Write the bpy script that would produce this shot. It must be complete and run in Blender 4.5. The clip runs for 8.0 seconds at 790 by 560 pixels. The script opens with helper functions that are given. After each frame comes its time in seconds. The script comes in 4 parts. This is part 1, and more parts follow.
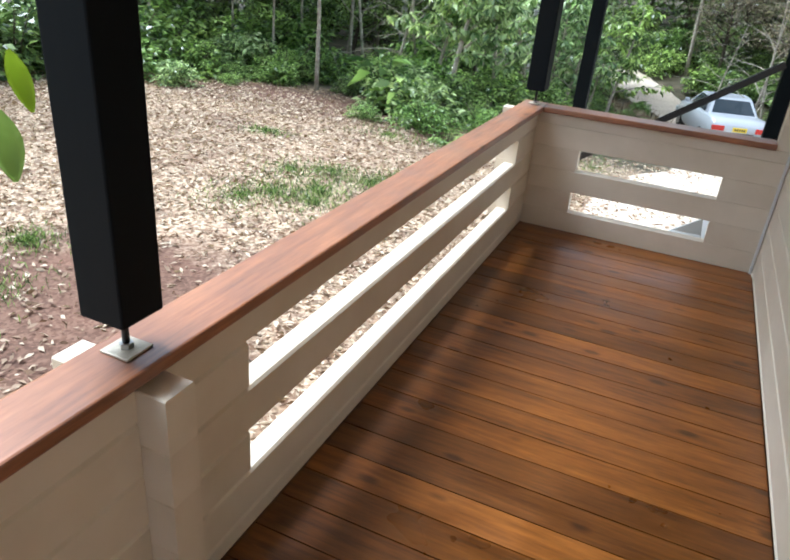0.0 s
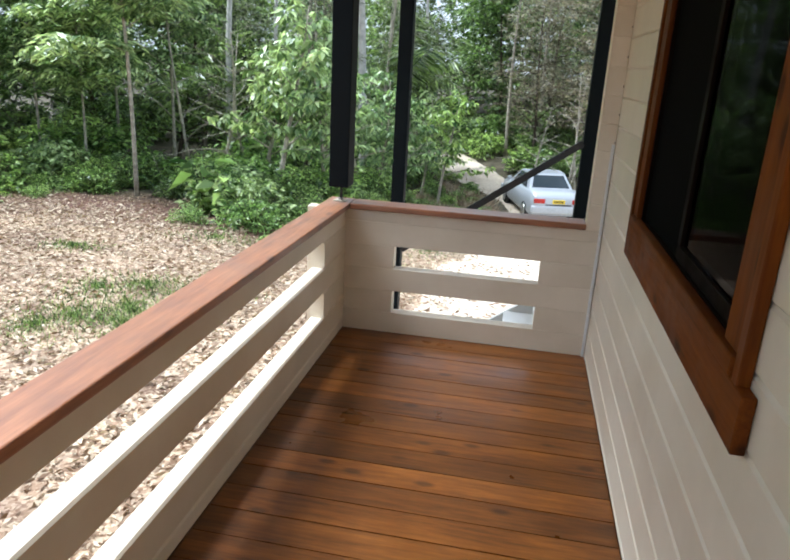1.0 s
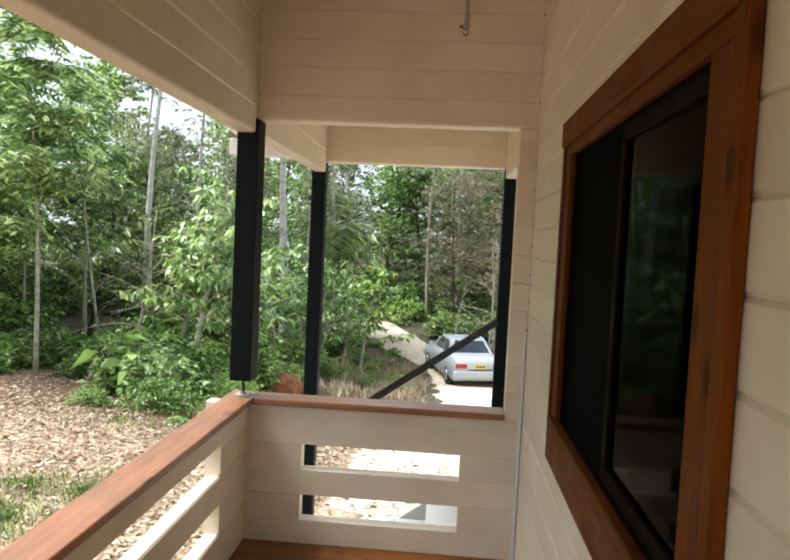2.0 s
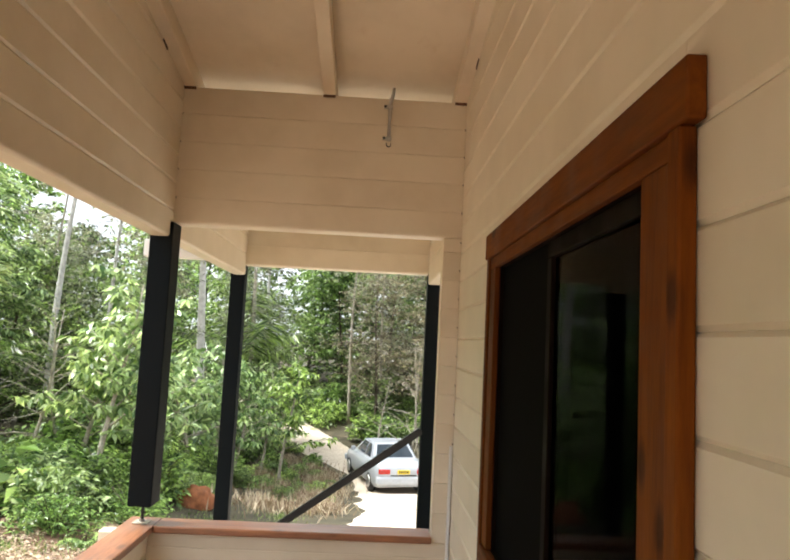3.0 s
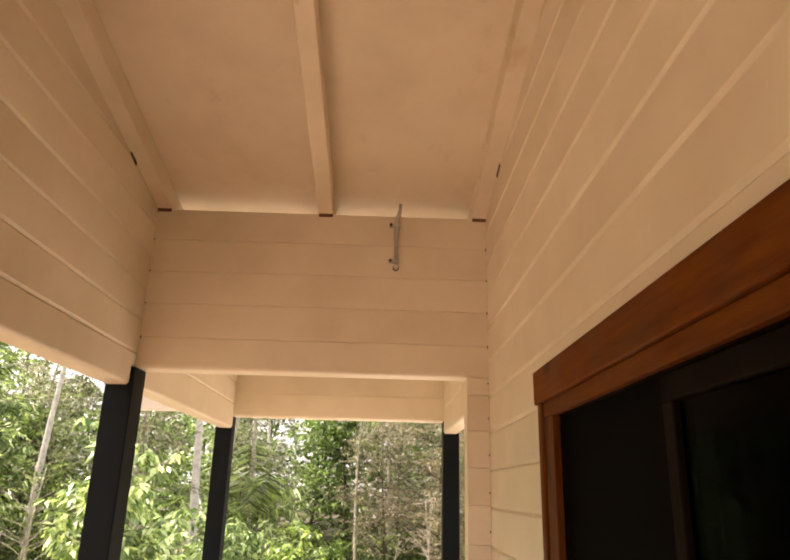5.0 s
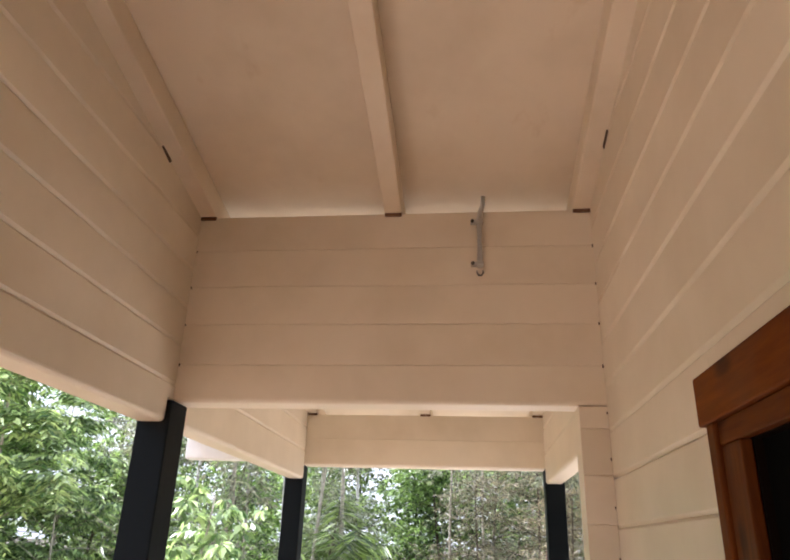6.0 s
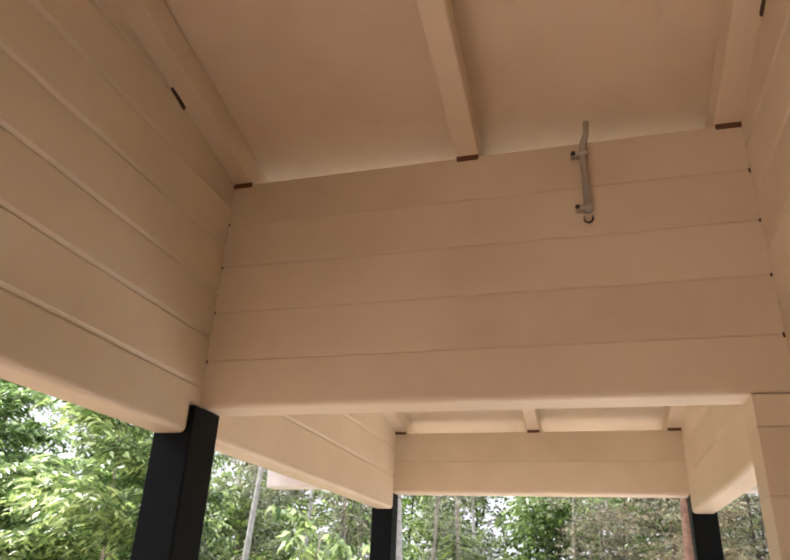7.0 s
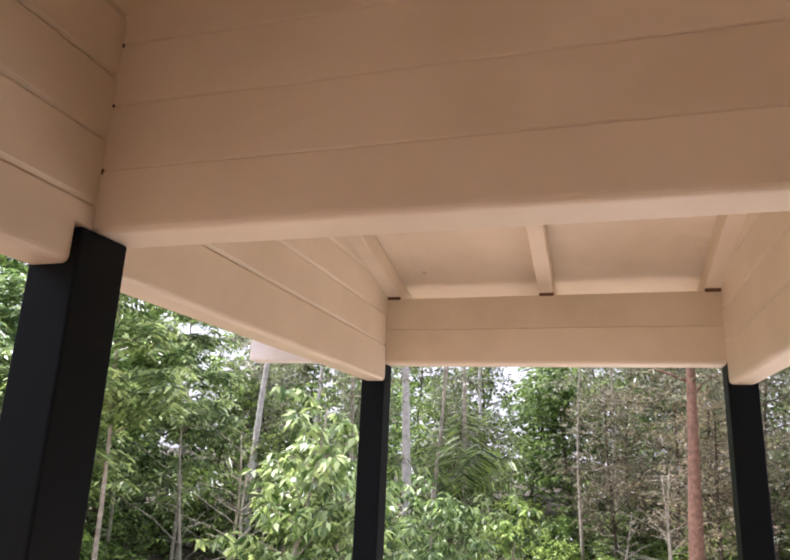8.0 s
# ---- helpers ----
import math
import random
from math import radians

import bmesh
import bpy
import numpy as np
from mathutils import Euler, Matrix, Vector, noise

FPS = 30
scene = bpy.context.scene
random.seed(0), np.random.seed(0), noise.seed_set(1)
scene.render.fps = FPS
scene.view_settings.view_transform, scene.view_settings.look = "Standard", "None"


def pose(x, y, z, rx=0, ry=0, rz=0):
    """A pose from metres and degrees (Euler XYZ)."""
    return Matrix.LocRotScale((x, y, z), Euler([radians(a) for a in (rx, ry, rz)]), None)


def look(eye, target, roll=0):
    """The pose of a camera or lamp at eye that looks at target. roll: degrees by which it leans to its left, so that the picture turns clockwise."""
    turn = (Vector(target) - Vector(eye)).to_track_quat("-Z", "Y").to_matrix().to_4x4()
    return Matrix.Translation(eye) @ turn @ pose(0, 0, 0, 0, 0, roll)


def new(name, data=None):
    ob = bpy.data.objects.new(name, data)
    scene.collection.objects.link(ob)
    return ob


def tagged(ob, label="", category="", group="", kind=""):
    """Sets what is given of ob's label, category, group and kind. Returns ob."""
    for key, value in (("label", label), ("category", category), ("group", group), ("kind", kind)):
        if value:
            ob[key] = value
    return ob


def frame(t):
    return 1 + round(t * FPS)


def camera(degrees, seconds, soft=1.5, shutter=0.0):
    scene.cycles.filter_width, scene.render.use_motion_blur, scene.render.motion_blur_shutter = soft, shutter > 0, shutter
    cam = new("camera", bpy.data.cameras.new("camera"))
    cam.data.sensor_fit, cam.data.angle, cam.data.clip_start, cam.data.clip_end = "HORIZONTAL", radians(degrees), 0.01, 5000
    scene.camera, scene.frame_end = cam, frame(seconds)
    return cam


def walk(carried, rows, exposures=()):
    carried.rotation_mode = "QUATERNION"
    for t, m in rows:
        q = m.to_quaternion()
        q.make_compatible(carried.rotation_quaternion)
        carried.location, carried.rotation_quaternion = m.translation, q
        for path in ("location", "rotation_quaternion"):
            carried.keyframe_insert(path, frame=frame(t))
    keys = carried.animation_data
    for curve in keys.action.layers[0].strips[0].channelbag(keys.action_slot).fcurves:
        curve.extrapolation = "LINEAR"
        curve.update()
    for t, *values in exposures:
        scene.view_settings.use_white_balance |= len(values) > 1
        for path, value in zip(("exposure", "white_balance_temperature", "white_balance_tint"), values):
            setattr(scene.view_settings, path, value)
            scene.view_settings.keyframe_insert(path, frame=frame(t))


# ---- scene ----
cam = camera(61.5, 8.0, soft=2.0)
PATH = [
    (0, (0.886, 1.444, 1.568), (0.2, 3.105, 0.689), 5.2),
    (0.5, (0.896, 1.648, 1.575), (0.491, 3.441, 0.788), 4.2),
    (1, (0.981, 2.007, 1.548), (0.644, 3.882, 0.939), 3.1),
    (1.5, (1.034, 2.175, 1.582), (0.776, 4.124, 1.219), 2.8),
    (2, (1.023, 2.269, 1.661), (0.87, 4.259, 1.541), 2.7),
    (2.2, (1.022, 2.272, 1.669), (0.913, 4.269, 1.629), 2.8),
    (3.3, (1.02, 2.434, 1.724), (1.129, 4.415, 1.978), 2.6),
    (3.5, (1.006, 2.452, 1.729), (1.13, 4.426, 2.025), 2.4),
    (4, (1.007, 2.58, 1.755), (1.123, 4.534, 2.168), 2.1),
    (5.5, (1.008, 3.244, 1.804), (0.941, 5.122, 2.491), 1.5),
    (6, (1.017, 3.542, 1.813), (0.797, 5.383, 2.562), 1.9),
    (6.5, (1.04, 3.904, 1.854), (0.644, 5.699, 2.641), 2.5),
    (7, (1.016, 4.148, 1.855), (0.490, 5.895, 2.676), 2.6),
    (7.5, (0.983, 4.376, 1.869), (0.383, 6.156, 2.554), 3.0),
    (8, (0.947, 4.708, 1.858), (0.374, 6.555, 2.368), 2.5),
]
EXPOSURES = [(0.0, 0.52, 5350, 7), (1.0, 0.52, 5450, 7), (1.5, 0.48, 5550, 7), (2.0, 0.6, 6000, 7), (3.5, 1.12, 6600, 12), (4.0, 1.2, 7700, 21), (5.5, 1.25, 7000, 20), (6.0, 1.14, 5750, 18), (6.5, 1.04, 5750, 18), (7.0, 0.95, 6200, 20), (7.5, 0.85, 5450, 18), (8.0, 0.75, 6000, 27)]
walk(cam, [(t, look(eye, target, roll)) for t, eye, target, roll in PATH], EXPOSURES)

# ---- light ----
SUN_ELEVATION, SUN_AZIMUTH = 60.0, 268.0
world = bpy.data.worlds.new("sky")
scene.world = world
world.use_nodes = True
wn = world.node_tree
sky = wn.nodes.new("ShaderNodeTexSky")
sky.sky_type, sky.sun_disc = "NISHITA", False
sky.sun_elevation, sky.sun_rotation = radians(SUN_ELEVATION), radians(SUN_AZIMUTH)
sky.air_density, sky.dust_density, sky.ozone_density = 1.0, 6.0, 0.6
cloud = wn.nodes.new("ShaderNodeMix")   # thin high overcast over the blue sky
cloud.data_type = "RGBA"
cloud.inputs[0].default_value = 0.75
cloud.inputs[7].default_value = (6.4, 6.6, 6.8, 1)
wn.links.new(sky.outputs[0], cloud.inputs[6])
wn.links.new(cloud.outputs[2], wn.nodes["Background"].inputs[0])
wn.nodes["Background"].inputs[1].default_value = 0.15
sun = new("sun", bpy.data.lights.new("sun", "SUN"))
sun.data.energy, sun.data.angle, sun.data.color = 5.0, radians(26), (1.0, 0.97, 0.92)
az, el = radians(SUN_AZIMUTH), radians(SUN_ELEVATION)
sun.matrix_world = look((0, 0, 30), (-math.sin(az) * math.cos(el), -math.cos(az) * math.cos(el), 30 - math.sin(el)))


# ---- materials ----
def node_material(name):
    m = bpy.data.materials.new(name)
    m.use_nodes = True
    return m, m.node_tree, m.node_tree.nodes["Principled BSDF"]


def add(nt, kind, **values):
    n = nt.nodes.new(kind)
    for key, value in values.items():
        n.inputs[key].default_value = value
    return n


def noise_tex(nt, vec, scale, detail=4.0, rough=0.6):
    n = add(nt, "ShaderNodeTexNoise", Scale=scale, Detail=detail, Roughness=rough)
    nt.links.new(vec, n.inputs["Vector"])
    return n.outputs["Fac"]


def ramp(nt, fac, stops):
    r = nt.nodes.new("ShaderNodeValToRGB")
    while len(r.color_ramp.elements) < len(stops):
        r.color_ramp.elements.new(0.5)
    for e, (p, c) in zip(r.color_ramp.elements, stops):
        e.position, e.color = p, (*c, 1)
    nt.links.new(fac, r.inputs[0])
    return r.outputs[0]


def mix(nt, fac, a, b, blend="MIX"):
    n = nt.nodes.new("ShaderNodeMix")
    n.data_type, n.blend_type = "RGBA", blend
    for sock, v in ((n.inputs[0], fac), (n.inputs[6], a), (n.inputs[7], b)):
        if isinstance(v, (int, float)):
            sock.default_value = v
        elif isinstance(v, tuple):
            sock.default_value = (*v, 1)
        else:
            nt.links.new(v, sock)
    return n.outputs[2]


def bump(nt, bsdf, height, strength, distance=0.01):
    b = add(nt, "ShaderNodeBump", Strength=strength, Distance=distance)
    nt.links.new(height, b.inputs["Height"])
    nt.links.new(b.outputs[0], bsdf.inputs["Normal"])


def coords(nt, sx=1.0, sy=1.0, sz=1.0, shift=False):
    """Object coordinates, stretched; shift: moved by the object's own random number."""
    c = nt.nodes.new("ShaderNodeTexCoord")
    m = nt.nodes.new("ShaderNodeMapping")
    m.inputs["Scale"].default_value = (sx, sy, sz)
    nt.links.new(c.outputs["Object"], m.inputs["Vector"])
    if shift:
        info = nt.nodes.new("ShaderNodeObjectInfo")
        comb = nt.nodes.new("ShaderNodeCombineXYZ")
        mul = nt.nodes.new("ShaderNodeMath")
        mul.operation = "MULTIPLY"
        mul.inputs[1].default_value = 37.0
        nt.links.new(info.outputs["Random"], mul.inputs[0])
        for k in range(3):
            nt.links.new(mul.outputs[0], comb.inputs[k])
        nt.links.new(comb.outputs[0], m.inputs["Location"])
        return m.outputs[0], info.outputs["Random"]
    return m.outputs[0], None


def wood(name, dark, mid, light, rough=0.4, along=0, coat=0.0, knots=True, vary=0.35, shine=0.5, coat_rough=0.25):
    """Stained softwood; along: the axis that the grain follows in the object's own space."""
    m, nt, bsdf = node_material(name)
    st = [14.0, 14.0, 14.0]
    st[along] = 1.1
    v, rnd = coords(nt, *st, shift=True)
    grain = noise_tex(nt, v, 1.0, 6, 0.65)
    fine = noise_tex(nt, v, 5.0, 4, 0.7)
    col = ramp(nt, grain, [(0.28, dark), (0.5, mid), (0.72, light)])
    col = mix(nt, 0.35, col, ramp(nt, fine, [(0.35, dark), (0.65, light)]))
    st2 = [2.2, 2.2, 2.2]
    v2, _ = coords(nt, *st2, shift=True)
    big = noise_tex(nt, v2, 1.6, 3)
    col = mix(nt, 0.55, col, ramp(nt, big, [(0.3, (0.45, 0.42, 0.4)), (0.62, (1.0, 1.0, 1.0))]), "MULTIPLY")
    if knots:
        sk = [9.0, 9.0, 9.0]
        sk[along] = 4.0
        vk, _ = coords(nt, *sk, shift=True)
        vo = add(nt, "ShaderNodeTexVoronoi", Scale=1.0)
        nt.links.new(vk, vo.inputs["Vector"])
        k = ramp(nt, vo.outputs["Distance"], [(0.09, (0.2, 0.15, 0.13)), (0.2, (1.0, 1.0, 1.0))])
        col = mix(nt, 0.75, col, k, "MULTIPLY")
    tone = ramp(nt, rnd, [(0.0, (1 - vary,) * 3), (1.0, (1.0, 1.0, 1.0))])
    col = mix(nt, 1.0, col, tone, "MULTIPLY")
    nt.links.new(col, bsdf.inputs["Base Color"])
    rr = ramp(nt, big, [(0.3, (rough * 0.75,) * 3), (0.7, (rough * 1.35,) * 3)])
    nt.links.new(rr, bsdf.inputs["Roughness"])
    bsdf.inputs["Coat Weight"].default_value = coat
    bsdf.inputs["Specular IOR Level"].default_value = shine
    bsdf.inputs["Coat Roughness"].default_value = coat_rough
    bump(nt, bsdf, grain, 0.25, 0.004)
    return m


def paint(name, colour, rough=0.5, along=0, dirt=0.12, grain=0.2, shine=0.5):
    m, nt, bsdf = node_material(name)
    st = [16.0, 16.0, 16.0]
    st[along] = 1.3
    v, rnd = coords(nt, *st, shift=True)
    g = noise_tex(nt, v, 1.2, 5, 0.6)
    v2, _ = coords(nt, 1, 1, 1, shift=True)
    big = noise_tex(nt, v2, 2.4, 4)
    d = tuple(c * (1 - dirt) for c in colour)
    col = ramp(nt, big, [(0.3, (d[0], d[1] * 0.98, d[2] * 0.94)), (0.6, colour)])
    tone = ramp(nt, rnd, [(0.0, (0.95, 0.945, 0.935)), (1.0, (1.0, 1.0, 1.0))])
    col = mix(nt, 1.0, col, tone, "MULTIPLY")
    nt.links.new(col, bsdf.inputs["Base Color"])
    rr = ramp(nt, big, [(0.3, (rough * 0.85,) * 3), (0.7, (rough * 1.15,) * 3)])
    nt.links.new(rr, bsdf.inputs["Roughness"])
    bump(nt, bsdf, g, grain, 0.003)
    bsdf.inputs["Specular IOR Level"].default_value = shine
    return m


def ceiling_paint():
    """Smooth cream lining with a few brown bleed marks."""
    m = paint("cream_paint_ceiling", (0.80, 0.705, 0.56), 0.6, 1, 0.14, 0.08)
    nt = m.node_tree
    bsdf = nt.nodes["Principled BSDF"]
    old = bsdf.inputs["Base Color"].links[0].from_socket
    v, _ = coords(nt, 1.0, 0.6, 1.0)
    vo = add(nt, "ShaderNodeTexVoronoi", Scale=3.2)
    nt.links.new(v, vo.inputs["Vector"])
    spot = ramp(nt, vo.outputs["Distance"], [(0.012, (0.55, 0.42, 0.30)), (0.05, (1.0, 1.0, 1.0))])
    stain = ramp(nt, noise_tex(nt, v, 3.0, 5, 0.7), [(0.62, (1.0, 1.0, 1.0)), (0.8, (0.82, 0.74, 0.64))])
    nt.links.new(mix(nt, 1.0, mix(nt, 0.8, old, spot, "MULTIPLY"), stain, "MULTIPLY"), bsdf.inputs["Base Color"])
    return m


def plain(name, colour, rough=0.5, metal=0.0, speck=0.15, scale=20.0, shine=0.5):
    m, nt, bsdf = node_material(name)
    v, _ = coords(nt)
    n = noise_tex(nt, v, scale, 4)
    lo = tuple(c * (1 - speck) for c in colour)
    nt.links.new(ramp(nt, n, [(0.35, lo), (0.65, colour)]), bsdf.inputs["Base Color"])
    bsdf.inputs["Roughness"].default_value = rough
    bsdf.inputs["Metallic"].default_value = metal
    bsdf.inputs["Specular IOR Level"].default_value = shine
    return m


def leaf_material(name, dark, light, gloss=0.3, through_light=0.32):
    m, nt, bsdf = node_material(name)
    geo = nt.nodes.new("ShaderNodeNewGeometry")
    col = ramp(nt, geo.outputs["Random Per Island"], [(0.0, dark), (0.5, tuple(0.7 * a + 0.3 * b for a, b in zip(dark, light))), (1.0, light)])
    info = nt.nodes.new("ShaderNodeObjectInfo")
    tone = ramp(nt, info.outputs["Random"], [(0.0, (0.72, 0.8, 0.7)), (0.5, (1.0, 1.0, 1.0)), (1.0, (1.12, 1.08, 0.95))])
    col = mix(nt, 1.0, col, tone, "MULTIPLY")
    nt.links.new(col, bsdf.inputs["Base Color"])
    bsdf.inputs["Roughness"].default_value = gloss
    tr = nt.nodes.new("ShaderNodeBsdfTranslucent")
    nt.links.new(mix(nt, 1.0, col, (1.45, 1.5, 1.1), "MULTIPLY"), tr.inputs["Color"])
    ms = nt.nodes.new("ShaderNodeMixShader")
    ms.inputs[0].default_value = through_light
    nt.links.new(bsdf.outputs[0], ms.inputs[1])
    nt.links.new(tr.outputs[0], ms.inputs[2])
    nt.links.new(ms.outputs[0], nt.nodes["Material Output"].inputs["Surface"])
    return m


CREAM = (0.80, 0.715, 0.575)
M_WALL_X = paint("cream_paint_x", CREAM, 0.42, 0)
M_CEIL = ceiling_paint()
M_DECK = wood("stained_deck", (0.055, 0.015, 0.002), (0.245, 0.080, 0.009), (0.39, 0.142, 0.020), 0.36, 0, 0.25, True, 0.45, 0.4)
M_CAP_X = wood("stained_cap_x", (0.11, 0.034, 0.010), (0.38, 0.132, 0.042), (0.54, 0.225, 0.085), 0.45, 0, 1.0, True, 0.35, 0.5, 0.4)
M_CAP_Y = wood("stained_cap_y", (0.11, 0.034, 0.010), (0.38, 0.132, 0.042), (0.54, 0.225, 0.085), 0.45, 1, 1.0, True, 0.35, 0.5, 0.4)
M_CASE_Y = wood("stained_casing_y", (0.085, 0.017, 0.0005), (0.185, 0.046, 0.001), (0.26, 0.075, 0.002), 0.6, 1, 0.0, True, 0.3, 0.18)
M_CASE_Z = wood("stained_casing_z", (0.085, 0.017, 0.0005), (0.185, 0.046, 0.001), (0.26, 0.075, 0.002), 0.6, 2, 0.0, True, 0.3, 0.18)
M_RAWEND = wood("raw_timber_end", (0.10, 0.045, 0.018), (0.20, 0.095, 0.042), (0.30, 0.15, 0.075), 0.8, 0, 0.0, False)
M_POST = paint("charcoal_paint", (0.0035, 0.0066, 0.0090), 0.55, 2, 0.25, 0.15, 0.12)
M_STEEL = plain("galvanised_steel", (0.55, 0.55, 0.53), 0.38, 0.9)
M_PLATE = plain("dull_zinc", (0.60, 0.55, 0.44), 0.5, 0.35, 0.2, 60.0)
M_DARKSTEEL = plain("dark_steel", (0.06, 0.06, 0.06), 0.4, 0.8)
M_WHITEMETAL = plain("white_metal", (0.8, 0.8, 0.78), 0.35, 0.0, 0.05)
# the room's lack of light is put into this near-black colour
M_ROOMSHADE = plain("room_shade_black", (0.014, 0.012, 0.010), 0.8)
M_STEP = paint("grey_step", (0.52, 0.52, 0.5), 0.6, 0)
M_BARK = plain("pale_bark", (0.50, 0.45, 0.36), 0.85, 0.0, 0.5, 9.0)
M_BARKRED = plain("rusty_bark", (0.22, 0.12, 0.075), 0.85, 0.0, 0.45, 9.0)
M_BARKWHITE = plain("white_bark", (0.62, 0.60, 0.56), 0.8, 0.0, 0.35, 6.0)
M_BARKDARK = plain("dark_bark", (0.11, 0.085, 0.06), 0.9, 0.0, 0.5, 9.0)
M_LEAF = leaf_material("leaf_mid", (0.030, 0.078, 0.016), (0.58, 0.78, 0.26))
M_LEAFLIGHT = leaf_material("leaf_light", (0.05, 0.115, 0.026), (0.70, 0.84, 0.43))
M_LEAFDARK = leaf_material("leaf_dark", (0.016, 0.042, 0.010), (0.35, 0.48, 0.16))
M_LEAFGREY = leaf_material("leaf_grey", (0.05, 0.055, 0.036), (0.54, 0.54, 0.41))
M_LEAFBROWN = leaf_material("leaf_brown", (0.05, 0.042, 0.028), (0.50, 0.43, 0.31))
M_LITTER = leaf_material("dry_leaf", (0.22, 0.125, 0.07), (0.74, 0.61, 0.46), 0.7, 0.1)


def glass_material():
    m, nt, bsdf = node_material("window_glass")
    bsdf.inputs["Base Color"].default_value = (0.14, 0.145, 0.13, 1)
    bsdf.inputs["Roughness"].default_value = 0.02
    bsdf.inputs["IOR"].default_value = 1.045
    bsdf.inputs["Transmission Weight"].default_value = 1.0
    return m


M_GLASS = glass_material()
M_SASH = wood("dark_sash", (0.004, 0.002, 0.001), (0.008, 0.004, 0.002), (0.013, 0.006, 0.003), 0.7, 2, 0.0, False, 0.35, 0.08)
M_SCREEN = plain("fly_screen", (0.004, 0.004, 0.0038), 0.9, 0.0, 0.3, 300.0, 0.03)


def ground_material():
    m, nt, bsdf = node_material("leaf_litter_soil")
    v, _ = coords(nt)
    big = noise_tex(nt, v, 0.35, 5)
    midn = noise_tex(nt, v, 2.0, 6)
    vo = add(nt, "ShaderNodeTexVoronoi", Scale=42.0)
    nt.links.new(v, vo.inputs["Vector"])
    chip = ramp(nt, vo.outputs["Color"], [(0.2, (0.24, 0.145, 0.085)), (0.5, (0.44, 0.32, 0.21)), (0.8, (0.62, 0.50, 0.36))])
    soil = mix(nt, 0.45, ramp(nt, midn, [(0.3, (0.05, 0.022, 0.013)), (0.7, (0.15, 0.064, 0.038))]), ramp(nt, vo.outputs["Color"], [(0.2, (0.05, 0.022, 0.014)), (0.8, (0.18, 0.085, 0.052))]))
    col = mix(nt, ramp(nt, midn, [(0.3, (0.0,) * 3), (0.5, (1.0,) * 3)]), soil, chip)
    col = mix(nt, ramp(nt, big, [(0.56, (0.0,) * 3), (0.7, (0.8,) * 3)]), col, soil)
    for cx, cy, r in ((-2.8, 4.4, 1.5), (-5.4, 12.6, 2.0), (-3.4, 12.0, 1.1), (-7.2, 12.2, 1.5)):
        away = nt.nodes.new("ShaderNodeVectorMath")
        away.operation = "DISTANCE"
        nt.links.new(v, away.inputs[0])
        away.inputs[1].default_value = (cx, cy, -0.95)
        wob = nt.nodes.new("ShaderNodeMath")
        wob.operation = "MULTIPLY_ADD"
        nt.links.new(midn, wob.inputs[0])
        wob.inputs[1].default_value = 1.2
        nt.links.new(away.outputs["Value"], wob.inputs[2])
        rim = nt.nodes.new("ShaderNodeMapRange")
        rim.inputs["From Min"].default_value, rim.inputs["From Max"].default_value = r * 0.75 + 0.5, r + 0.7
        rim.inputs["To Min"].default_value, rim.inputs["To Max"].default_value = 0.9, 0.0
        nt.links.new(wob.outputs[0], rim.inputs["Value"])
        col = mix(nt, rim.outputs["Result"], col, soil)
    mulch = ramp(nt, midn, [(0.3, (0.03, 0.024, 0.013)), (0.55, (0.065, 0.055, 0.028)), (0.75, (0.12, 0.09, 0.055))])
    sep = nt.nodes.new("ShaderNodeSeparateXYZ")
    nt.links.new(v, sep.inputs[0])
    far = nt.nodes.new("ShaderNodeMath")
    far.operation = "MULTIPLY_ADD"
    nt.links.new(big, far.inputs[0])
    far.inputs[1].default_value = 4.0
    nt.links.new(sep.outputs["Y"], far.inputs[2])
    edge = nt.nodes.new("ShaderNodeMapRange")
    edge.inputs["From Min"].default_value, edge.inputs["From Max"].default_value = 14.6, 16.2
    nt.links.new(far.outputs[0], edge.inputs["Value"])
    col = mix(nt, edge.outputs["Result"], col, mulch)
    nt.links.new(col, bsdf.inputs["Base Color"])
    bsdf.inputs["Roughness"].default_value = 0.9
    bump(nt, bsdf, midn, 0.6, 0.03)
    return m


def drive_material():
    m, nt, bsdf = node_material("pale_gravel_drive")
    v, _ = coords(nt)
    a = noise_tex(nt, v, 0.9, 6, 0.65)
    b = noise_tex(nt, v, 30.0, 4)
    stones = add(nt, "ShaderNodeTexVoronoi", Scale=24.0)
    nt.links.new(v, stones.inputs["Vector"])
    col = mix(nt, 0.45, ramp(nt, a, [(0.3, (0.47, 0.37, 0.26)), (0.5, (0.66, 0.57, 0.45)), (0.68, (0.80, 0.71, 0.60))]), ramp(nt, b, [(0.3, (0.36, 0.28, 0.20)), (0.7, (0.72, 0.63, 0.52))]))
    col = mix(nt, 0.3, col, ramp(nt, stones.outputs["Color"], [(0.2, (0.34, 0.25, 0.17)), (0.7, (0.74, 0.66, 0.55))]))
    earth = ramp(nt, noise_tex(nt, v, 0.45, 5, 0.7), [(0.56, (0.0,) * 3), (0.70, (0.6,) * 3)])
    col = mix(nt, earth, col, (0.36, 0.24, 0.15))
    nt.links.new(col, bsdf.inputs["Base Color"])
    bsdf.inputs["Roughness"].default_value = 0.9
    bump(nt, bsdf, a, 0.6, 0.06)
    return m


M_GROUND = ground_material()
M_DRIVE = drive_material()


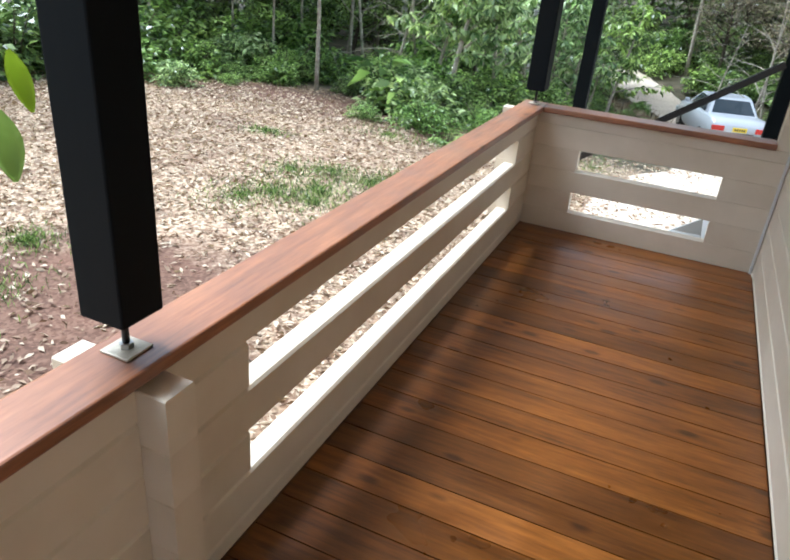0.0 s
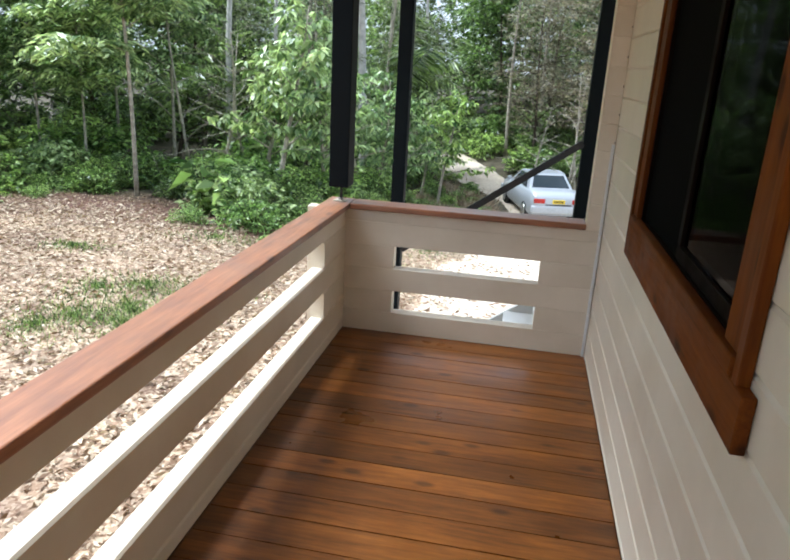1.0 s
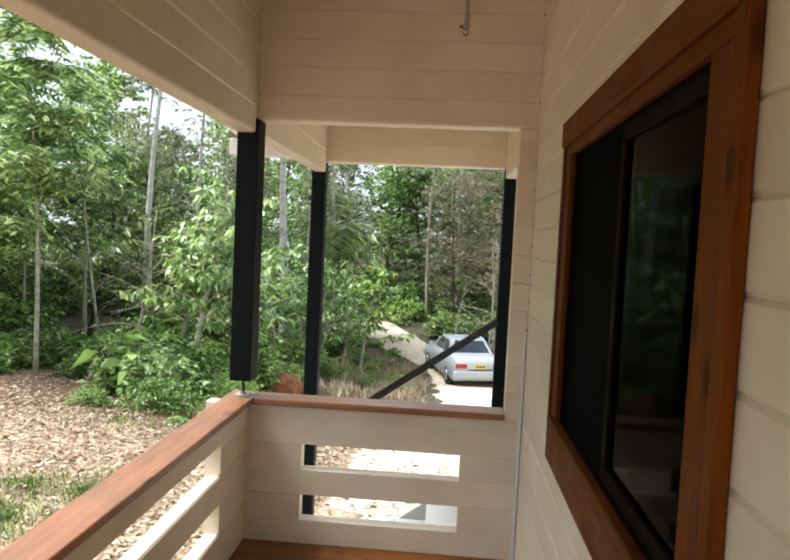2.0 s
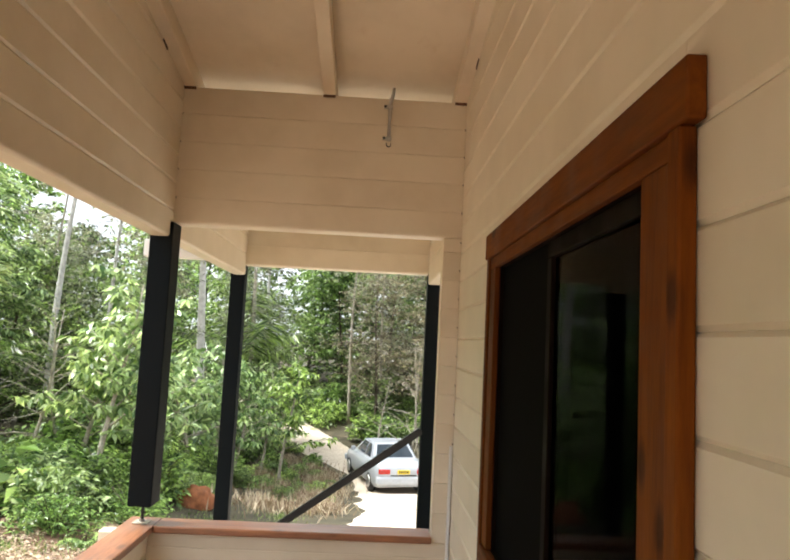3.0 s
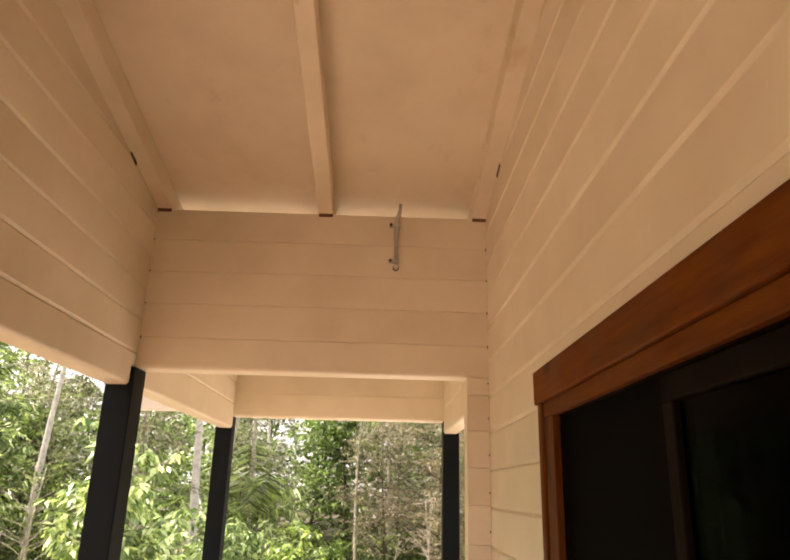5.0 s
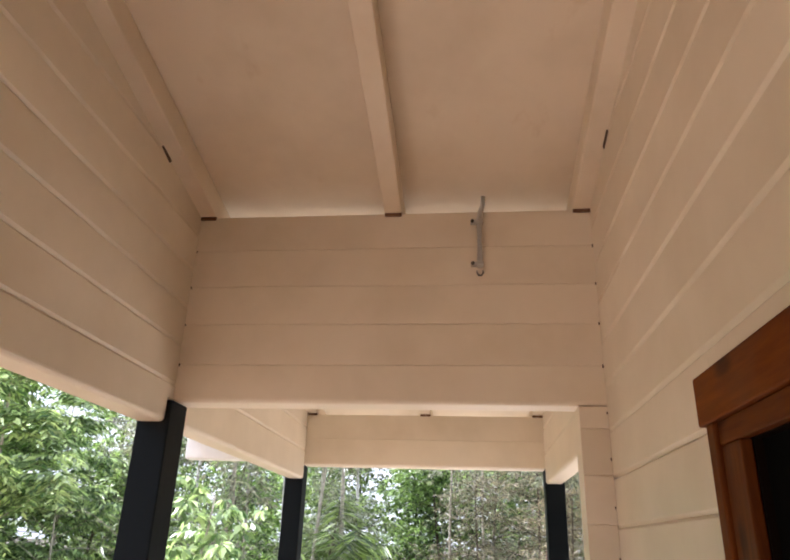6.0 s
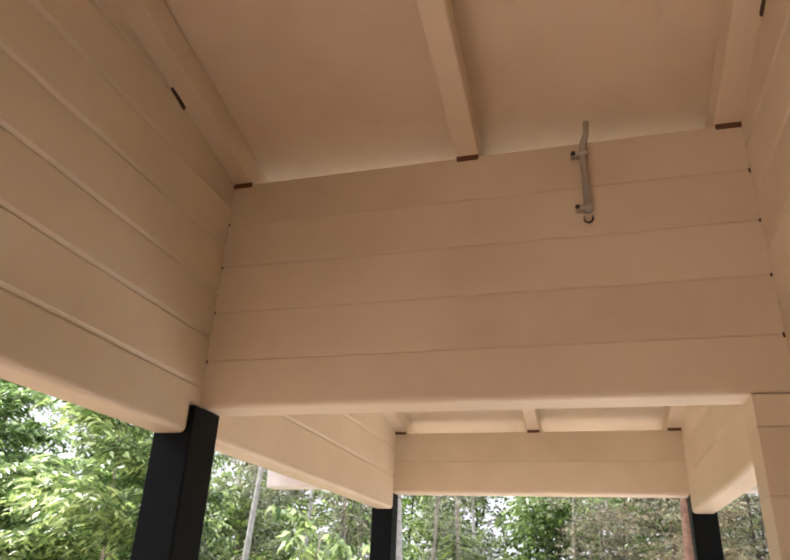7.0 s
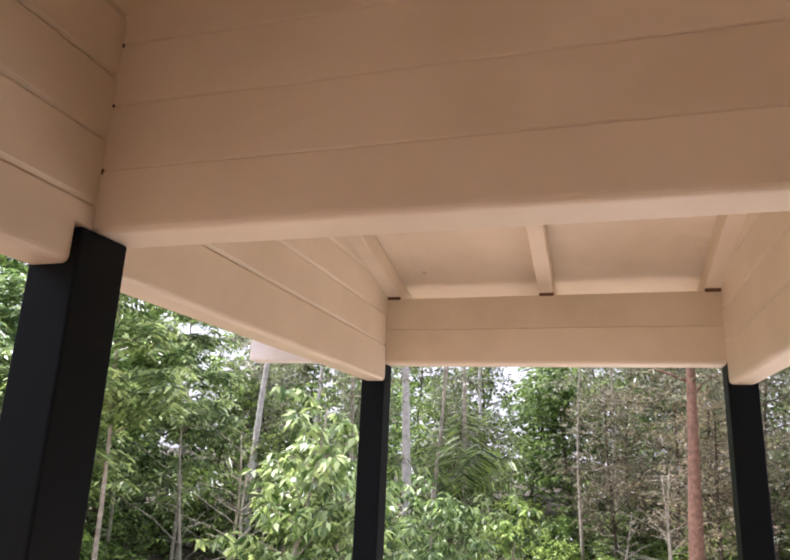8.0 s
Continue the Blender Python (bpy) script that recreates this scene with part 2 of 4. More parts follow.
# ---- mesh helpers ----
def box(bm, x0, x1, y0, y1, z0, z1, bevel=0.0):
    made = bmesh.ops.create_cube(bm, size=1.0, matrix=Matrix.LocRotScale(((x0 + x1) / 2, (y0 + y1) / 2, (z0 + z1) / 2), None, (x1 - x0, y1 - y0, z1 - z0)))
    if bevel:
        edges = {e for v in made["verts"] for e in v.link_edges}
        bmesh.ops.bevel(bm, geom=list(edges), offset=bevel, segments=2, affect="EDGES", profile=0.5)
    return made["verts"]


def prism(bm, outline, y0, y1):
    """A solid with that outline in x and z, from y0 to y1."""
    a = [bm.verts.new((x, y0, z)) for x, z in outline]
    b = [bm.verts.new((x, y1, z)) for x, z in outline]
    n = len(outline)
    bm.faces.new(a)
    bm.faces.new(b[::-1])
    for i in range(n):
        bm.faces.new((a[i], b[i], b[(i + 1) % n], a[(i + 1) % n]))
    bmesh.ops.recalc_face_normals(bm, faces=bm.faces)


def tube(bm, points, radii, sides=6):
    rings = []
    for i, (p, r) in enumerate(zip(points, radii)):
        p = Vector(p)
        d = (Vector(points[min(i + 1, len(points) - 1)]) - Vector(points[max(i - 1, 0)])).normalized()
        q = d.to_track_quat("Z", "Y")
        rings.append([bm.verts.new(p + q @ Vector((r * math.cos(2 * math.pi * k / sides), r * math.sin(2 * math.pi * k / sides), 0))) for k in range(sides)])
    for a, b in zip(rings, rings[1:]):
        for k in range(sides):
            bm.faces.new((a[k], a[(k + 1) % sides], b[(k + 1) % sides], b[k]))
    bm.faces.new(rings[0][::-1])
    bm.faces.new(rings[-1])


def mesh_of(name, bm, material, smooth=False):
    me = bpy.data.meshes.new(name)
    bm.to_mesh(me)
    bm.free()
    me.materials.append(material)
    if smooth:
        me.polygons.foreach_set("use_smooth", [True] * len(me.polygons))
    return me


def part(name, bm, material, parent=None, label="", smooth=False):
    ob = new(name, mesh_of(name, bm, material, smooth))
    if parent is not None:
        ob.parent = parent
    if label:
        ob["label"] = label
    return ob


def piece(name, me, parent, m):
    ob = new(name, me)
    ob.parent = parent
    ob.matrix_basis = m
    return ob


def box_part(name, dims, material, parent=None, label="", bevel=0.003):
    bm = bmesh.new()
    box(bm, *dims, bevel)
    return part(name, bm, material, parent, label)


def empty(name, at, label, category, group="", kind=""):
    e = new(name)
    e.matrix_basis = Matrix.Translation(at)
    e.empty_display_size = 0.1
    bpy.context.view_layer.update()
    return tagged(e, label, category, group, kind)


LOG = {}


def log_mesh(length, height, depth, material, groove=0.004, foot=0.0):
    """A wall log with chamfered long edges; runs along its own x from 0, front face at y = 0, rising from z = 0."""
    key = (round(length, 3), round(height, 4), depth, material.name, foot, groove)
    if key not in LOG:
        g = min(groove, height / 3)
        sec = [(g, 0), (0, g), (0, height - g), (g, height), (depth - g, height), (depth, height - g), (depth, g), (depth - g, 0)]
        if foot:
            arc = [(foot * (1 - math.cos(a)), foot * (1 - math.sin(a))) for a in [math.pi / 2 * k / 4 for k in range(5)]]
            sec = arc[::-1] + sec[2:6] + [(depth - p, q) for p, q in arc]
        n = len(sec)
        bm = bmesh.new()
        a = [bm.verts.new((0, y, z)) for y, z in sec]
        b = [bm.verts.new((length, y, z)) for y, z in sec]
        bm.faces.new(a)
        bm.faces.new(b[::-1])
        for i in range(n):
            bm.faces.new((a[i], b[i], b[(i + 1) % n], a[(i + 1) % n]))
        bmesh.ops.recalc_face_normals(bm, faces=bm.faces)
        LOG[key] = mesh_of("log", bm, material)
    return LOG[key]


def log_x(parent, x0, x1, y, z0, z1, depth=0.1, foot=0.0):
    """A log along x whose front face looks towards -y."""
    return piece("board", log_mesh(x1 - x0, z1 - z0 - 0.0004, depth, M_WALL_X, 0.003, foot), parent, pose(x0, y, z0))


def log_left(parent, y0, y1, x, z0, z1, depth=0.1, foot=0.0):
    """A log along y whose front face at x looks towards +x."""
    return piece("board", log_mesh(y1 - y0, z1 - z0 - 0.0004, depth, M_WALL_X, 0.008, foot), parent, pose(x, y0, z0, 0, 0, 90))


def log_right(parent, y0, y1, x, z0, z1, depth=0.1, foot=0.0):
    """A log along y whose front face at x looks towards -x."""
    return piece("board", log_mesh(y1 - y0, z1 - z0 - 0.0004, depth, M_WALL_X, 0.008, foot), parent, pose(x, y1, z0, 0, 0, -90))


# ---- plan ----
XR = 1.455                 # face of the house wall
Y0, YE, YF = 0.0, 5.725, 7.665   # back wall, end wall, far beam
DEEP = 0.10
RAIL = 0.076             # thickness of the balustrade logs
PITCH = 0.1435
Y_SLOT0, Y_SLOT1 = 2.645, 5.30
X_SLOT0, X_SLOT1 = 0.297, 1.145
WY0, WY1, WZ0, WZ1 = 3.30, 4.79, 0.93, 2.06   # rough opening of the window


def rafter_z(y):
    return 2.967 + 0.1957 * (YE - y)


def setting(name, label, category="wall"):
    return empty(name, (0, 0, 0), label, category, "", "structure")


# ---- deck ----
floor = setting("floor", "orange-brown stained timber decking with dark gaps and knots", "floor")
box_part("joist_bed", (-0.1, XR + 0.1, Y0 - 1.2, YE + 0.1, -0.2, -0.06), M_RAWEND, floor, bevel=0)
box_part("edge_beam", (-0.1, -0.001, Y0 - 1.2, YE + 0.1, -0.0595, -0.0005), M_RAWEND, floor, bevel=0)
DECK = 0.1385
deck_mesh = None
y = 3.08 - 30 * DECK
while y < YE - 0.03:
    last = y + DECK > YE - 0.03
    w = YE + 0.02 - y if last else DECK - 0.005
    if deck_mesh is None or last:
        bm = bmesh.new()
        box(bm, 0.002, XR - 0.002, 0, w, -0.03, 0.0)
        me = mesh_of("plank", bm, M_DECK)
        deck_mesh = deck_mesh or me
    else:
        me = deck_mesh
    piece("plank", me, floor, pose(0, y, 0.0015 * (random.random() - 0.5)))
    y += DECK

# ---- end balustrade, pilaster and beam over it ----
end_wall = setting("wall_north", "cream-painted timber log wall with two slots and an opening above")
for z0, z1, slot in ((0.0, 0.131, False), (0.131, 0.269, True), (0.269, 0.407, False), (0.407, 0.545, True), (0.545, 0.683, False), (0.683, 0.750, False)):
    if slot:
        log_x(end_wall, 0.0, X_SLOT0, YE, z0, z1, RAIL)
        log_x(end_wall, X_SLOT1, XR, YE, z0, z1, RAIL)
    else:
        log_x(end_wall, 0.0, XR, YE, z0, z1, RAIL)
z = 0.750
while z < 2.256:
    z1 = min(z + PITCH, 2.256)
    log_x(end_wall, 1.365, XR, YE, z, z1)
    z = z1
for z0, z1 in ((2.257, 2.39), (2.39, 2.536), (2.536, 2.68), (2.68, 2.825), (2.825, 2.967)):
    log_x(end_wall, -0.10, XR, YE, z0, z1, 0.115, 0.016 if z0 < 2.3 else 0.0)
box_part("trim", (1.436, XR - 0.004, YE - 0.016, YE - 0.001, 0.0, 1.22), M_WHITEMETAL, end_wall, "thin pale corner strip", 0.002)

M_GAP = plain("dark_gap", (0.10, 0.06, 0.035), 0.9, 0.0, 0.4, 40.0)
for z in (2.39, 2.536, 2.68, 2.825):
    for x0, x1 in ((XR - 0.005, XR - 0.001), (0.001, 0.004)):
        h = random.uniform(0.003, 0.009)
        box_part("joint_gap", (x0, x1, YE - 0.0025, YE + 0.002, z - h, z + 0.003), M_GAP, end_wall, "", 0)
for x0, x1 in ((0.0015, 0.006), (XR - 0.006, XR - 0.0015)):
    crack = box_part("joint_gap", (x0, x1, -0.035, 0.035, -0.006, 0.006), M_GAP, end_wall, "", 0)
    crack.matrix_basis = pose(0, YE - 0.35, rafter_z(YE - 0.35) - 0.004, -16)
for k in range(11):
    z = 0.80 + PITCH * k
    h = random.uniform(0.002, 0.008)
    box_part("joint_gap", (XR - 0.005, XR - 0.001, YE - 0.0025, YE + 0.002, z - h, z + 0.003), M_GAP, end_wall, "", 0)

# log ends that cross the corner and stand out beyond the long balustrade
for z0, z1 in ((0.0, 0.131), (0.131, 0.269), (0.269, 0.407), (0.407, 0.545), (0.545, 0.683), (0.683, 0.745)):
    log_x(end_wall, -0.235, -RAIL - 0.001, YE, z0, z1, RAIL)

# ---- left balustrade and the wall over its opening ----
left_wall = setting("wall_west", "cream-painted timber log balustrade with long slots and log wall above")
for z0, z1, slot in ((0.0, 0.07, False), (0.07, 0.2135, False), (0.2135, 0.357, True), (0.357, 0.5005, False), (0.5005, 0.644, True), (0.644, 0.750, False)):
    if slot:
        log_left(left_wall, 2.351, Y_SLOT0, 0.0, z0, z1, RAIL)
        log_left(left_wall, Y_SLOT1, YE + DEEP, 0.0, z0, z1, RAIL)
    else:
        log_left(left_wall, 2.351, YE + DEEP, 0.0, z0, z1, RAIL)
    log_left(left_wall, Y0 - 1.1, 2.261, 0.0, z0, z1, RAIL)
log_left(left_wall, Y0 - 1.1, YE - 0.046, 0.0, 2.182, 2.317, 0.1, 0.016)
log_left(left_wall, YE - 0.046, YE, 0.0, 2.258, 2.317)
# behind the first post these logs are unseen, carried back to cut the light
for z in [2.317 + 0.1435 * i for i in range(13)]:
    y_end = min(YE, YE - (z - 2.967 - 0.1) / 0.1957)
    log_left(left_wall, Y0 - 1.1, y_end, 0.0, z, z + 0.1435)
for z0, z1 in ((0.0, 0.156), (0.156, 0.30), (0.30, 0.443), (0.443, 0.587), (0.587, 0.73)):
    log_x(left_wall, -0.235, 0.078, 2.262, z0, z1, 0.088)
# beams of the far bay
bay_left = setting("wall_west_bay", "cream-painted log beam over the stair bay")
bay_right = setting("wall_east_bay", "cream-painted log beam over the stair bay")
for z, z1 in ((2.190, 2.358), (2.358, 2.50), (2.50, 2.642), (2.642, 2.784), (2.784, 2.926), (2.926, 3.068)):
    y_end = min(YF, YF - (z - 2.588 - 0.1) / 0.1957)
    if y_end > YE + 0.2:
        log_left(bay_left, YE + (0.117 if z > 2.2 else 0.09), y_end, 0.0, z, z1, 0.1, 0.016 if z < 2.3 else 0.0)
        log_right(bay_right, YE + 0.117, y_end, XR, z, z1, 0.1, 0.016 if z < 2.3 else 0.0)
bay_end = setting("wall_north_bay", "cream-painted log beam at the outer edge of the roof")
for z0, z1 in ((2.270, 2.430), (2.430, 2.580)):
    log_x(bay_end, -0.10, XR + 0.10, YF, z0, z1, 0.115, 0.016 if z0 < 2.3 else 0.0)

# ---- house wall with the window opening ----
house_wall = setting("wall_east", "cream-painted timber log wall of the house")
rows = [(0.0, 0.0245)] + [(0.0245 + PITCH * i, 0.0245 + PITCH * (i + 1)) for i in range(31)]
for z0, z1 in rows:
    y_end = min(YE + 0.115, YE - (z0 - 2.967 - 0.12) / 0.1957)
    if z1 <= WZ0 or z0 >= WZ1:
        log_right(house_wall, Y0 - 1.1, y_end, XR, z0, z1)
    else:
        log_right(house_wall, Y0 - 1.1, WY0, XR, z0, z1)
        log_right(house_wall, WY1, y_end, XR, z0, z1)
        if z1 - 0.01 > WZ1:
            log_right(house_wall, WY0 + 0.001, WY1 - 0.001, XR, WZ1 + 0.001, z1)
        if z0 + 0.01 < WZ0:
            log_right(house_wall, WY0 + 0.001, WY1 - 0.001, XR, z0, WZ0 - 0.001)
back_wall = setting("wall_south", "cream-painted timber log balustrade at the open back end of the verandah with an added unseen log gable that cuts the light")
for i in range(5):
    piece("board", log_mesh(XR, PITCH - 0.002, 0.1, M_WALL_X), back_wall, pose(XR, Y0 - 1.1, PITCH * i, 0, 0, 180))
# gable added out of view to keep sky light off the ceiling and end beam
for i in range(13):
    piece("board", log_mesh(XR, PITCH - 0.002, 0.1, M_WALL_X), back_wall, pose(XR, Y0 - 1.1, 2.30 + PITCH * i, 0, 0, 180))

# ---- ceiling, rafters, roof ----
bm = bmesh.new()
CEIL_UP = 0.095
ceil_z = lambda yy: rafter_z(yy) + CEIL_UP
# the unseen back end reaches y = -1.2 to hold sky light off the deck
vs = []
for xx in (-0.98, 2.2):
    for yy in (-1.2, 8.3):
        for up in (0.0, 0.06):
            vs.append(bm.verts.new((xx, yy, ceil_z(yy) + up)))
for f in ((0, 1, 3, 2), (4, 6, 7, 5), (0, 4, 5, 1), (2, 3, 7, 6), (0, 2, 6, 4), (1, 5, 7, 3)):
    bm.faces.new([vs[i] for i in f])
bmesh.ops.recalc_face_normals(bm, faces=bm.faces)
ceiling = tagged(part("ceiling", bm, M_CEIL), "smooth cream-painted sloping ceiling lining", "ceiling", "", "structure")


def rafter(x0, x1):
    bm = bmesh.new()
    prof = [(-1.1, rafter_z(-1.1)), (8.2, rafter_z(8.2)), (8.2, rafter_z(8.2) + CEIL_UP - 0.002), (-1.1, rafter_z(-1.1) + CEIL_UP - 0.002)]
    a = [bm.verts.new((x0, yy, zz)) for yy, zz in prof]
    b = [bm.verts.new((x1, yy, zz)) for yy, zz in prof]
    bm.faces.new(a)
    bm.faces.new(b[::-1])
    for i in range(4):
        bm.faces.new((a[i], b[i], b[(i + 1) % 4], a[(i + 1) % 4]))
    bmesh.ops.recalc_face_normals(bm, faces=bm.faces)
    bmesh.ops.bevel(bm, geom=list(bm.edges), offset=0.003, segments=1, affect="EDGES")
    ob = tagged(part("rafter", bm, M_CEIL), "cream-painted timber rafter under the sloping ceiling", "rafter", "rafters", "structure")
    for yy in (YE, YF):
        box_part("notch", (x0 + 0.002, x1 - 0.002, yy - 0.006, yy + 0.01, rafter_z(yy) - 0.012, rafter_z(yy) + 0.004), M_RAWEND, ob, "bare dark timber packer", 0)
    return ob


for x0 in (-0.004, 0.709, 1.392):
    rafter(x0, x0 + 0.066)
gutter = box_part("gutter", (-0.97, 2.2, 8.12, 8.24, 2.35, 2.50), M_WHITEMETAL, None, "", 0.01)
tagged(gutter, "white metal roof gutter along the lower roof edge", "gutter", "", "structure")

# ---- rail caps ----
bm = bmesh.new()
box(bm, -0.125, 0.028, Y0 - 1.1, YE + 0.125, 0.752, 0.787, 0.006)
tagged(part("rail_cap", bm, M_CAP_Y), "brown stained timber capping on the long balustrade", "rail cap", "rail caps", "structure")
bm = bmesh.new()
box(bm, 0.029, 1.364, YE - 0.03, YE + 0.125, 0.752, 0.786, 0.006)
tagged(part("rail_cap", bm, M_CAP_X), "brown stained timber capping on the short end balustrade", "rail cap", "rail caps", "structure")


# ---- posts ----
def verandah_post(x, y, z0, z1, label, foot, sx=0.056, sy=0.056):
    p = empty("verandah_post", (x, y, 0.787 if foot else z0), label, "post", "verandah posts")
    base = 0.787 if foot else z0
    bm = bmesh.new()
    box(bm, -sx, sx, -sy, sy, z0 - base, z1 - base, 0.005)
    part("shaft", bm, M_POST, p)
    if foot:
        bm = bmesh.new()
        tube(bm, [(0, 0, 0.004), (0, 0, z0 - base + 0.01)], [0.008, 0.008], 8)
        part("rod", bm, M_DARKSTEEL, p, "thin threaded steel rod", True)
        bm = bmesh.new()
        box(bm, -0.037, 0.037, -0.037, 0.037, 0.0, 0.006, 0.002)
        part("base_plate", bm, M_PLATE, p, "square galvanised steel plate")
        bm = bmesh.new()
        bmesh.ops.create_cone(bm, segments=6, radius1=0.015, radius2=0.015, depth=0.012, cap_ends=True, matrix=Matrix.Translation((0, 0, 0.012)))
        part("nut", bm, M_STEEL, p, "steel nut")
    return p


verandah_post(-0.056, 2.305, 0.875, 2.21, "charcoal-painted square timber post raised on a steel rod", True)
verandah_post(-0.040, YE + 0.022, 0.875, 2.256, "charcoal-painted square corner post raised on a steel rod", True, 0.057, 0.066)
verandah_post(-0.058, YF + 0.057, -1.05, 2.284, "charcoal-painted square timber post standing on the ground", False)
verandah_post(XR + 0.052, YF + 0.057, -1.05, 2.284, "charcoal-painted square timber post beside the stair", False)

# ---- window in the house wall ----
window = setting("window_1", "two-light timber window with orange-brown stained casing and dark glass", "window")
OY0, OY1, OZ0, OZ1 = 3.41, 4.645, 1.045, 1.99
box_part("casing_head", (XR - 0.030, XR - 0.001, 3.236, 4.800, 2.030, 2.119), M_CASE_Y, window, "", 0.004)
box_part("casing_head_inner", (XR - 0.020, XR - 0.001, 3.302, 4.735, 1.99, 2.029), M_CASE_Y, window, "", 0.003)
for y0, y1, y2, y3 in ((3.262, 3.30, 3.301, 3.41), (4.732, 4.768, 4.647, 4.731)):
    box_part("casing_side", (XR - 0.028, XR - 0.001, y0, y1, 0.985, 2.029), M_CASE_Z, window, "", 0.004)
    box_part("jamb", (XR - 0.020, XR - 0.001, y2, y3, 1.046, 1.989), M_CASE_Z, window, "", 0.003)
bm = bmesh.new()
box(bm, XR - 0.034, XR - 0.001, 3.301, 4.731, 1.003, 1.045, 0.005)
part("window_sill", bm, M_CASE_Y, window)
bm = bmesh.new()
box(bm, XR - 0.030, XR - 0.001, 3.215, 4.755, 0.880, 1.002, 0.004)
part("apron", bm, M_CASE_Y, window)
# lining of the opening
box_part("reveal", (XR, XR + 0.1, WY0, OY0, WZ0, WZ1), M_SASH, window, "", 0)
box_part("reveal", (XR, XR + 0.1, OY1, WY1, WZ0, WZ1), M_SASH, window, "", 0)
box_part("reveal", (XR, XR + 0.1, OY0, OY1, WZ0, OZ0), M_SASH, window, "", 0)
box_part("reveal", (XR, XR + 0.1, OY0, OY1, OZ1, WZ1), M_SASH, window, "", 0)
for k, (y0, y1, x0) in enumerate(((OY0 + 0.002, 4.06, XR + 0.006), (4.02, OY1 - 0.002, XR + 0.038))):
    box_part("sash_rail", (x0, x0 + 0.028, y0, y1, OZ0 + 0.002, OZ0 + 0.045), M_SASH, window, "dark sliding sash")
    box_part("sash_rail", (x0, x0 + 0.028, y0, y1, OZ1 - 0.045, OZ1 - 0.002), M_SASH, window)
    box_part("sash_stile", (x0, x0 + 0.028, y0, y0 + 0.04, OZ0 + 0.046, OZ1 - 0.046), M_SASH, window)
    box_part("sash_stile", (x0, x0 + 0.028, y1 - 0.04, y1, OZ0 + 0.046, OZ1 - 0.046), M_SASH, window)
    pane = box_part("pane", (x0 + 0.011, x0 + 0.017, y0 + 0.041, y1 - 0.041, OZ0 + 0.046, OZ1 - 0.046), M_GLASS, window, "dark reflecting glass", 0)
    pane.visible_shadow = False
box_part("fly_screen", (XR + 0.012, XR + 0.016, 4.061, OY1 - 0.003, OZ0 + 0.003, OZ1 - 0.003), M_SCREEN, window, "dark insect screen", 0)
# near-black box that stands in for the unlit room behind it, and the rest of the house
room = setting("wall_room", "near-black inner walls standing in for the unlit room behind the window")
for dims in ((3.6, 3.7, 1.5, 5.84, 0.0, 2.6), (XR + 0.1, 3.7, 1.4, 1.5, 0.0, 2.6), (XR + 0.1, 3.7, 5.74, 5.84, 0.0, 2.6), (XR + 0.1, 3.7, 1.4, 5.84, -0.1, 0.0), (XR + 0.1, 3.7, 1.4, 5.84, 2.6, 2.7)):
    box_part("room_wall", dims, M_ROOMSHADE, room, "", 0)
shell = setting("wall_house", "cream-painted outer walls of the house")
for dims in ((3.72, 3.82, Y0 - 1.1, 5.95, -0.2, 2.75), (XR + 0.101, 3.82, 5.85, 5.95, -0.2, 2.75), (XR + 0.101, 3.82, Y0 - 1.2, Y0 - 1.1, -0.2, 2.75)):
    box_part("outer_wall", dims, M_WALL_X, shell, "", 0)
roof_east = box_part("roof", (XR + 0.101, 4.1, Y0 - 1.4, 6.1, 2.76, 2.84), M_WHITEMETAL, None, "", 0)
tagged(roof_east, "pale metal roof over the rooms of the house", "roof", "", "structure")
base = box_part("base_wall", (-0.02, 3.7, Y0 - 1.1, YE + 0.05, -1.05, -0.201), M_RAWEND, None, "", 0)
tagged(base, "dark timber base under the verandah deck", "wall", "", "structure")

# ---- conduit on the end beam ----
conduit = empty("conduit", (1.058, YE - 0.016, 2.74), "short grey plastic conduit clipped to the cream beam", "conduit")
bm = bmesh.new()
tube(bm, [(0.0, 0, 0.0), (0.0, 0, 0.19), (0.004, 0, 0.215), (0.013, -0.004, 0.245), (0.015, -0.004, 0.278)], [0.011, 0.011, 0.010, 0.008, 0.008], 10)
part("pipe", bm, plain("grey_plastic", (0.50, 0.49, 0.46), 0.45), conduit, "", True)
for zc in (0.012, 0.178):
    bm = bmesh.new()
    box(bm, -0.032, 0.013, -0.010, 0.014, zc - 0.007, zc + 0.007, 0.003)
    clip = part("clip", bm, M_STEEL, conduit, "small metal saddle clip")
    bm = bmesh.new()
    bmesh.ops.create_cone(bm, segments=8, radius1=0.007, radius2=0.005, depth=0.006, cap_ends=True, matrix=pose(-0.025, -0.012, zc, 90))
    part("screw", bm, M_DARKSTEEL, clip, "dark screw head")
bm = bmesh.new()
tube(bm, [(0.011 * math.cos(a), 0, -0.018 + 0.014 * math.sin(a)) for a in [math.pi * (0.9 + 1.2 * k / 8) for k in range(9)]], [0.0028] * 9, 6)
part("hook", bm, M_DARKSTEEL, conduit, "small dark wire hook", True)

# ---- stair in the far bay ----
stair = empty("stair", (0.0, YE + 0.2, -0.85), "light grey timber stair going down beside the balustrade", "stair")
sz, sy = -0.85, YE + 0.2
for i, (x0, z) in enumerate(((1.20, -0.27), (0.96, -0.45), (0.71, -0.63), (0.46, -0.80))):
    bm = bmesh.new()
    box(bm, x0, x0 + 0.27, 0.0, 1.70, z - 0.04 - sz, z - sz, 0.004)
    part("tread", bm, M_STEP, stair)
